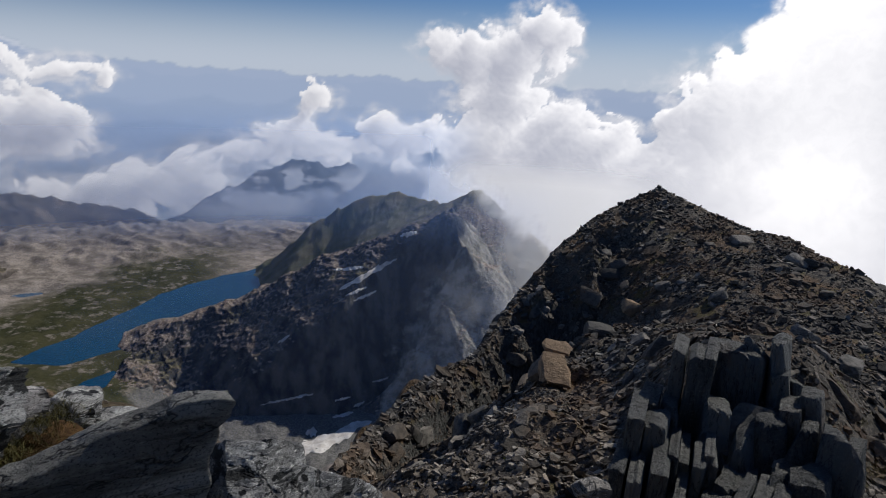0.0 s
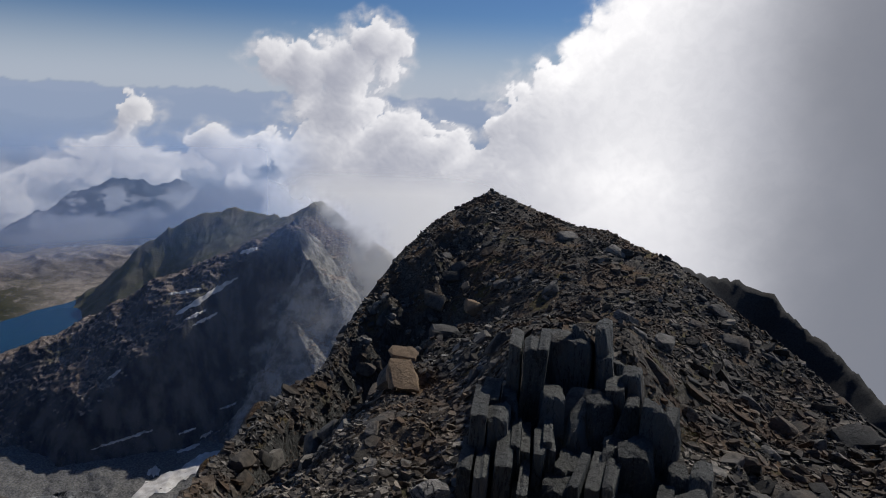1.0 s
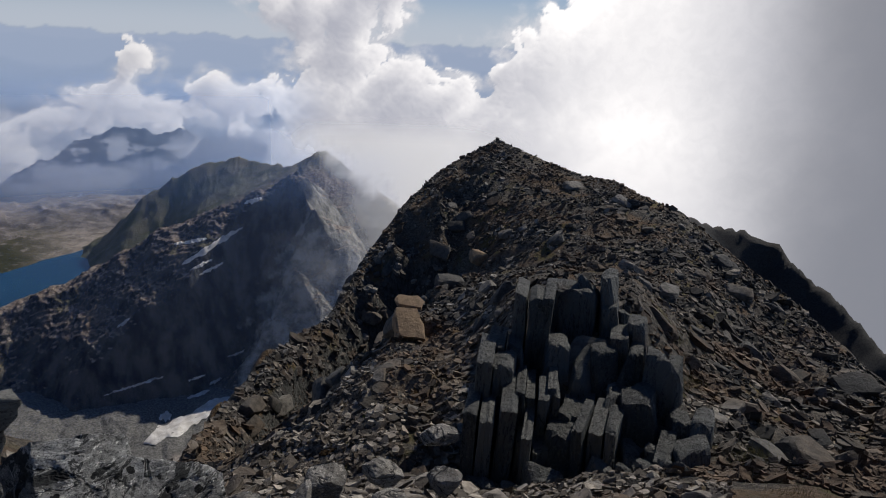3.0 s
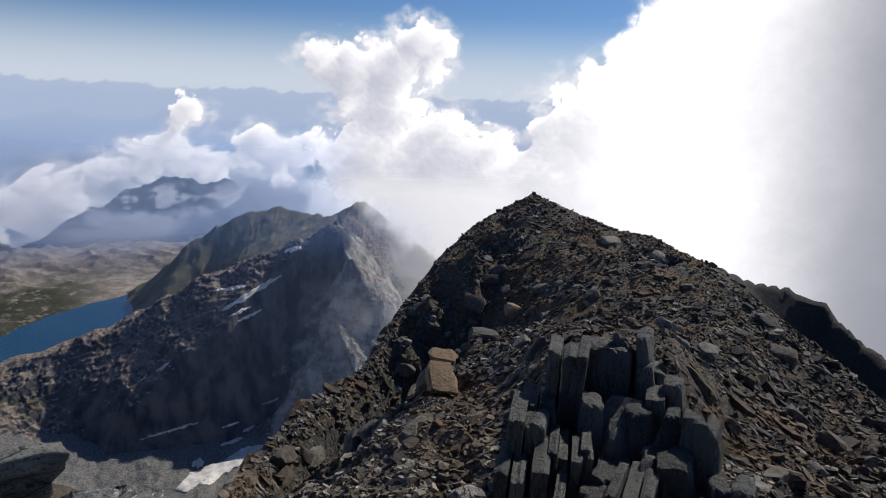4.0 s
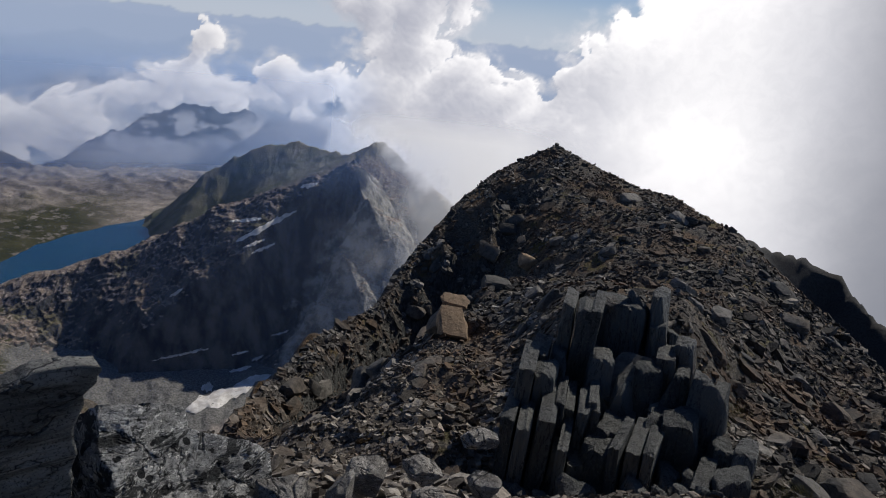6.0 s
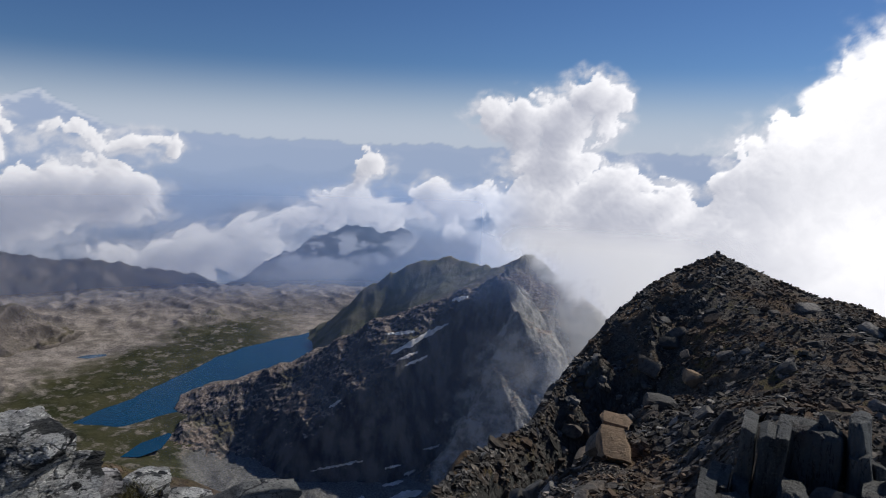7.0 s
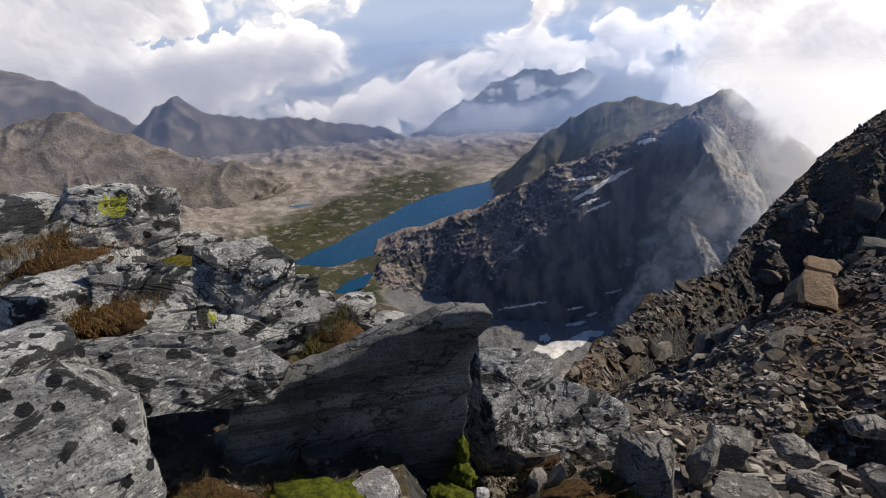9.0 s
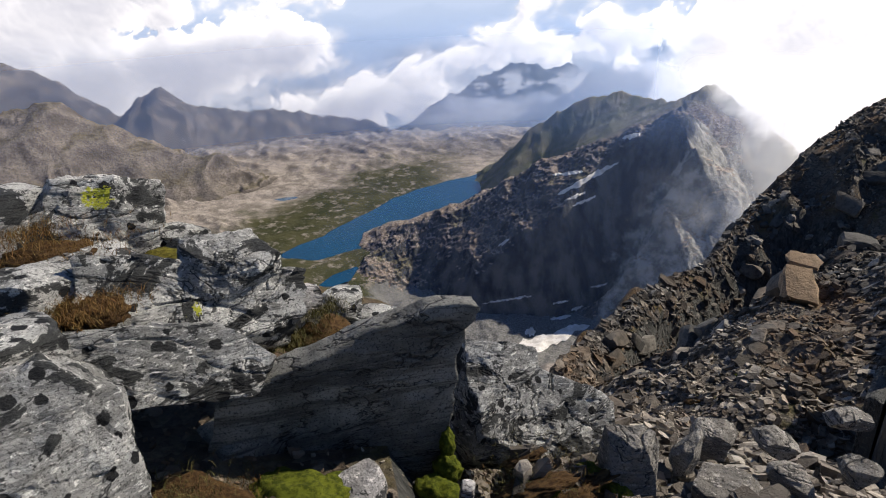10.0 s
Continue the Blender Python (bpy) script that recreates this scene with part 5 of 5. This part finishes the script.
scree("scree", 36000, 12, 60, 7.0, 99, 0.10, 0.5, 501, SCREE, "dark grey and brown flat scree stones covering the summit slope")
scree("flank_scree", 22000, -18, 19, 12.0, 99, 0.13, 0.5, 505, FLANK, "grey flat schist plates lying in ledges on the steep shaded flank", 0.45, cling=0.3)
scree("broken_plates", 1800, -14, 60, 10.0, 99, 0.26, 0.4, 504, SCREE, "larger flat schist plates strewn over the summit slope", 0.7, (0.14, 0.32), 9)
scree("rubble", 26000, -22, 42, 2.3, 11.5, 0.058, 0.6, 502, RUBBLE, "small broken grey stones between larger blocks")
scree("shelf_stones", 9000, -10, 22, 5.0, 16.0, 0.10, 0.55, 507, RUBBLE, "pale brown flat stones lying on the rubble shelf", 0.7)
scree("gravel", 3500, 52, 288, 0.5, 7.0, 0.05, 0.55, 506, RUBBLE, "grey and brown stones scattered over the ridge top")
scree("grit", 2500, -75, -12, 1.4, 5.0, 0.035, 0.5, 503, RUBBLE, "small stones lying in turf between boulders")

# ---- snow patches ----
def rock_floor(x, y):
    return np.maximum(valley_floor(x, y), lake_ridge_height(x, y))


def rock_foot(az, el):
    """Where lines of sight meet the slopes beyond the valley."""
    a, t = np.radians(az)[:, None], np.tan(np.radians(el))[:, None]
    r = np.geomspace(560, 1200, 700)[None, :]
    over = rock_floor(r * np.sin(a), r * np.cos(a)) >= r * t
    d = np.where(over.any(1), r[0][over.argmax(1)], 700.0)
    return np.stack([d * np.sin(a[:, 0]), d * np.cos(a[:, 0])], -1)


def snow_patch(start, end, wide, fat):
    """Old snow along a gully from start to end (azimuth, elevation); wide in metres, fattest at fat of its length."""
    s, w = np.meshgrid(np.linspace(0, 1, 36), np.linspace(-1, 1, 7), indexing="ij")
    girth = (0.042 if wide > 10 else 0.075) * wide * (np.minimum(s / fat, (1 - s) / (1 - fat)) ** 0.6) * (1 + 0.45 * fbm(s * 4 + start[0], 0 * s, 3, 700))
    az = start[0] + (end[0] - start[0]) * s - 0.35 * girth * w
    el = start[1] + (end[1] - start[1]) * s + girth * w * (1 + 0.4 * fbm(s * 9, 0.5 * w, 4, 702)) + 0.012 * wide * fbm(s * 3 + start[1], 0 * s + 4, 3, 701)
    p = rock_foot(az.ravel(), el.ravel())
    z = rock_floor(p[:, 0], p[:, 1]) + 0.5 + 0.6 * (1 - w.ravel() ** 4)
    ob = mesh_object("snow_patch", np.concatenate([p, z[:, None]], -1), grid_faces(36, 7), SNOW)
    tagged(ob, "patch of old grey-white snow lying in a gully", "snow", "snow patches")


for start, end, wide, fat in (((-13.8, -32.0), (-6.0, -29.5), 17, 0.3), ((-12.3, -30.3), (-11.2, -30.1), 5, 0.5), ((-9.8, -29.1), (-7.8, -28.7), 2.2, 0.5), ((-7.8, -28.3), (-6.7, -27.9), 1.6, 0.5), ((-6.1, -26.3), (-4.5, -25.9), 1.2, 0.5),
                              ((-16.4, -27.8), (-11.6, -27.2), 1.2, 0.8), ((-9.6, -27.8), (-8.1, -27.5), 1.2, 0.5), ((-9.3, -18.4), (-4.1, -15.6), 3.5, 0.3), ((-8.7, -18.9), (-6.8, -18.2), 1.6, 0.5), ((-8.0, -19.4), (-5.9, -18.5), 1.8, 0.5),
                              ((-9.8, -16.7), (-7.1, -16.4), 2.2, 0.5), ((-3.9, -13.6), (-2.4, -13.2), 3, 0.5), ((-14.8, -22.8), (-13.7, -22.2), 2, 0.5)):
    snow_patch(start, end, wide, fat)


# ---- turf, moss and grass in the gaps ----
def grass(name, place, spread, count, height, colours, seed, label):
    rng = np.random.default_rng(seed)
    base = np.array(place) + rng.normal(0, 1, (count, 3)) * np.array((spread, spread, 0.10 * spread)) * 0.5
    lean = rng.normal(0, 0.8, (count, 2))
    tall = height * rng.uniform(0.5, 1.2, count)
    side = rng.uniform(0, np.pi, count)
    w = 0.0013
    wx, wy = w * np.cos(side), w * np.sin(side)
    z0 = np.zeros(count)
    low = np.stack([wx, wy, z0], -1)
    mid = np.stack([lean[:, 0] * tall * 0.35, lean[:, 1] * tall * 0.35, 0.6 * tall], -1)
    top = np.stack([lean[:, 0] * tall, lean[:, 1] * tall, tall * 0.9], -1)
    pts = np.stack([base - low, base + low, base + mid + 0.7 * low, base + mid - 0.7 * low, base + top + 0.2 * low, base + top - 0.2 * low], 1).reshape(-1, 3)
    k = 6 * np.arange(count)[:, None]
    faces = np.concatenate([k + (0, 1, 2, 3), k + (3, 2, 4, 5)])
    return tagged(mesh_object(name, pts, faces, colours), label, "grass", kind="stuff")


def blade_material(name, a, b, c):
    m = Mat(name)
    pick = m.island()
    col = m.mix(m.ramp(pick, 0.1, 0.6), a, b)
    return m.done(m.mix(m.ramp(pick, 0.7, 0.95), col, c), 0.8)


def moss_material(name, a, b):
    m = Mat(name)
    c = m.mix(m.ramp(m.noise(35, 5, 0.65), 0.38, 0.62), a, b)
    return m.done(c, 0.95, m.bump(m.noise(160, 4, 0.7), 0.012, 1.0), 0.1)


RUST = blade_material("rusty_grass", (0.14, 0.065, 0.016), (0.18, 0.10, 0.025), (0.20, 0.14, 0.04))
STRAW = blade_material("straw_grass", (0.13, 0.12, 0.03), (0.19, 0.16, 0.05), (0.24, 0.19, 0.08))
OLIVE = blade_material("olive_grass", (0.06, 0.05, 0.014), (0.09, 0.08, 0.02), (0.13, 0.11, 0.03))
MOSS = moss_material("green_moss", (0.06, 0.075, 0.01), (0.15, 0.165, 0.018))
TURF = moss_material("dry_turf", (0.055, 0.030, 0.014), (0.12, 0.07, 0.028))

for az, el, r, spread, count, kind in ((-51.6, -22.6, 2.62, 0.34, 900, RUST), (-38.4, -31.4, 2.46, 0.10, 300, RUST), (-54.9, -16.2, 3.25, 0.5, 900, RUST), (-50.1, -40.2, 1.95, 0.4, 700, OLIVE), 
                                       (-32.2, -27.2, 2.8, 0.2, 400, OLIVE), (-52.4, -18.0, 3.2, 0.6, 900, RUST), (-34, -43.4, 2.02, 0.3, 400, OLIVE), (-35.6, -29.0, 2.7, 0.3, 500, OLIVE), (-43, -41.5, 2.0, 0.3, 500, RUST)):
    grass("grass", beside(az, el, r), 0.55 * spread, int(1.8 * count), 0.034, kind, int(az * -100), "dry rust and olive grass growing between boulders")


def cushion(az, el, r, size, material, seed, label):
    v, f = SPHERES[4]
    p = v * np.array(size) * 0.5
    p = p * (1 + 0.3 * fbm3(v * 2.6 + seed, 6, seed, 0.6))[:, None]
    ob = mesh_object("moss_cushion", p, f, material)
    ob.location = beside(az, el, r)
    tagged(ob, label, "moss", "moss cushions")


GOLD = moss_material("golden_moss", (0.10, 0.085, 0.014), (0.21, 0.18, 0.03))
for k, (az, el, r, size, kind) in enumerate(((-37.5, -41.8, 2.0, (0.40, 0.26, 0.14), MOSS), (-33.8, -42.4, 2.0, (0.28, 0.22, 0.12), MOSS), (-20.7, -39.4, 2.38, (0.07, 0.07, 0.17), MOSS), (-20.9, -41.4, 2.34, (0.13, 0.10, 0.14), MOSS), (-22.2, -43.0, 2.25, (0.22, 0.14, 0.10), MOSS), (-11, -42.5, 2.4, (0.12, 0.11, 0.14), MOSS),
                                             (-5.5, -42, 2.5, (0.17, 0.13, 0.18), MOSS), (-44.4, -20.6, 3.05, (0.32, 0.22, 0.07), GOLD), (-53, -18.4, 3.2, (0.50, 0.36, 0.12), TURF), (-51.0, -23.2, 2.62, (0.30, 0.2, 0.10), TURF), (-38.3, -32.8, 2.45, (0.26, 0.22, 0.12), TURF),
                                             (-33.5, -28.6, 2.85, (0.4, 0.3, 0.14), TURF), (-48.5, -40.8, 2.0, (0.7, 0.4, 0.12), TURF))):
    cushion(az, el, r, size, kind, k + 3, "bright green moss cushion between stones" if kind is MOSS else "golden moss cushion lying on grey rock" if kind is GOLD else "brown dry turf between boulders")


def turf_patch(az, el, size, material, seed, label):
    """A low mat of turf or moss lying on the ground."""
    x, y, z, r = foot(az, el)
    v, f = SPHERES[4]
    p = v * np.array(size) * 0.5
    p = p * (1 + 0.35 * fbm3(v * 2.4 + seed, 6, seed, 0.62))[:, None]
    q = np.array(Vector((0, 0, 1)).rotation_difference(near_tilt(x, y)).to_matrix())
    ob = mesh_object("turf_mat", p @ q.T, f, material)
    ob.location = (x, y, z)
    tagged(ob, label, "turf", "turf mats")


for k, (az, el, wide, kind) in enumerate(((-17.5, -43.5, 0.30, TURF), (-14.5, -42.6, 0.36, TURF), (-12.0, -44.0, 0.34, TURF), (-8.8, -42.2, 0.30, TURF), (-15.5, -40.4, 0.22, TURF), (-13.2, -43.0, 0.13, MOSS), (-5.6, -42.4, 0.17, MOSS), (6.0, -33.0, 0.3, TURF),
                                          (9.5, -31.6, 0.34, TURF), (12.5, -30.0, 0.4, TURF), (16.0, -30.5, 0.4, TURF), (7.0, -32.0, 0.12, MOSS), (13.0, -34.0, 0.3, TURF), (3.5, -34.5, 0.3, TURF))):
    turf_patch(az, el, (wide, wide * 0.8, wide * (0.5 if kind is MOSS else 0.14)), kind, 40 + k, "green moss cushion on bare soil" if kind is MOSS else "rust-brown dry turf mat between stones")

for k, (az, el) in enumerate(((-15.0, -42.0), (-12.6, -43.2), (-9.0, -42.0), (-17.2, -43.0), (9.0, -31.4), (12.8, -30.2))):
    x, y, z, r = foot(az, el)
    grass("grass", (x, y, z + 0.01), 0.26, 700, 0.022, RUST if k % 2 else OLIVE, 900 + k, "short dry grass on a turf mat between stones")

for k, (az, el) in enumerate(((43.6, -30.6), (42.4, -31.2), (35.0, -23.2), (36.6, -26.4), (47.5, -33.0), (45.0, -29.6))):
    x, y, z, r = foot(az, el)
    grass("grass", (x, y, z + 0.02), 0.30, 600, 0.07, OLIVE if k % 3 else STRAW, 950 + k, "tuft of yellow-green mountain grass on bare brown soil")
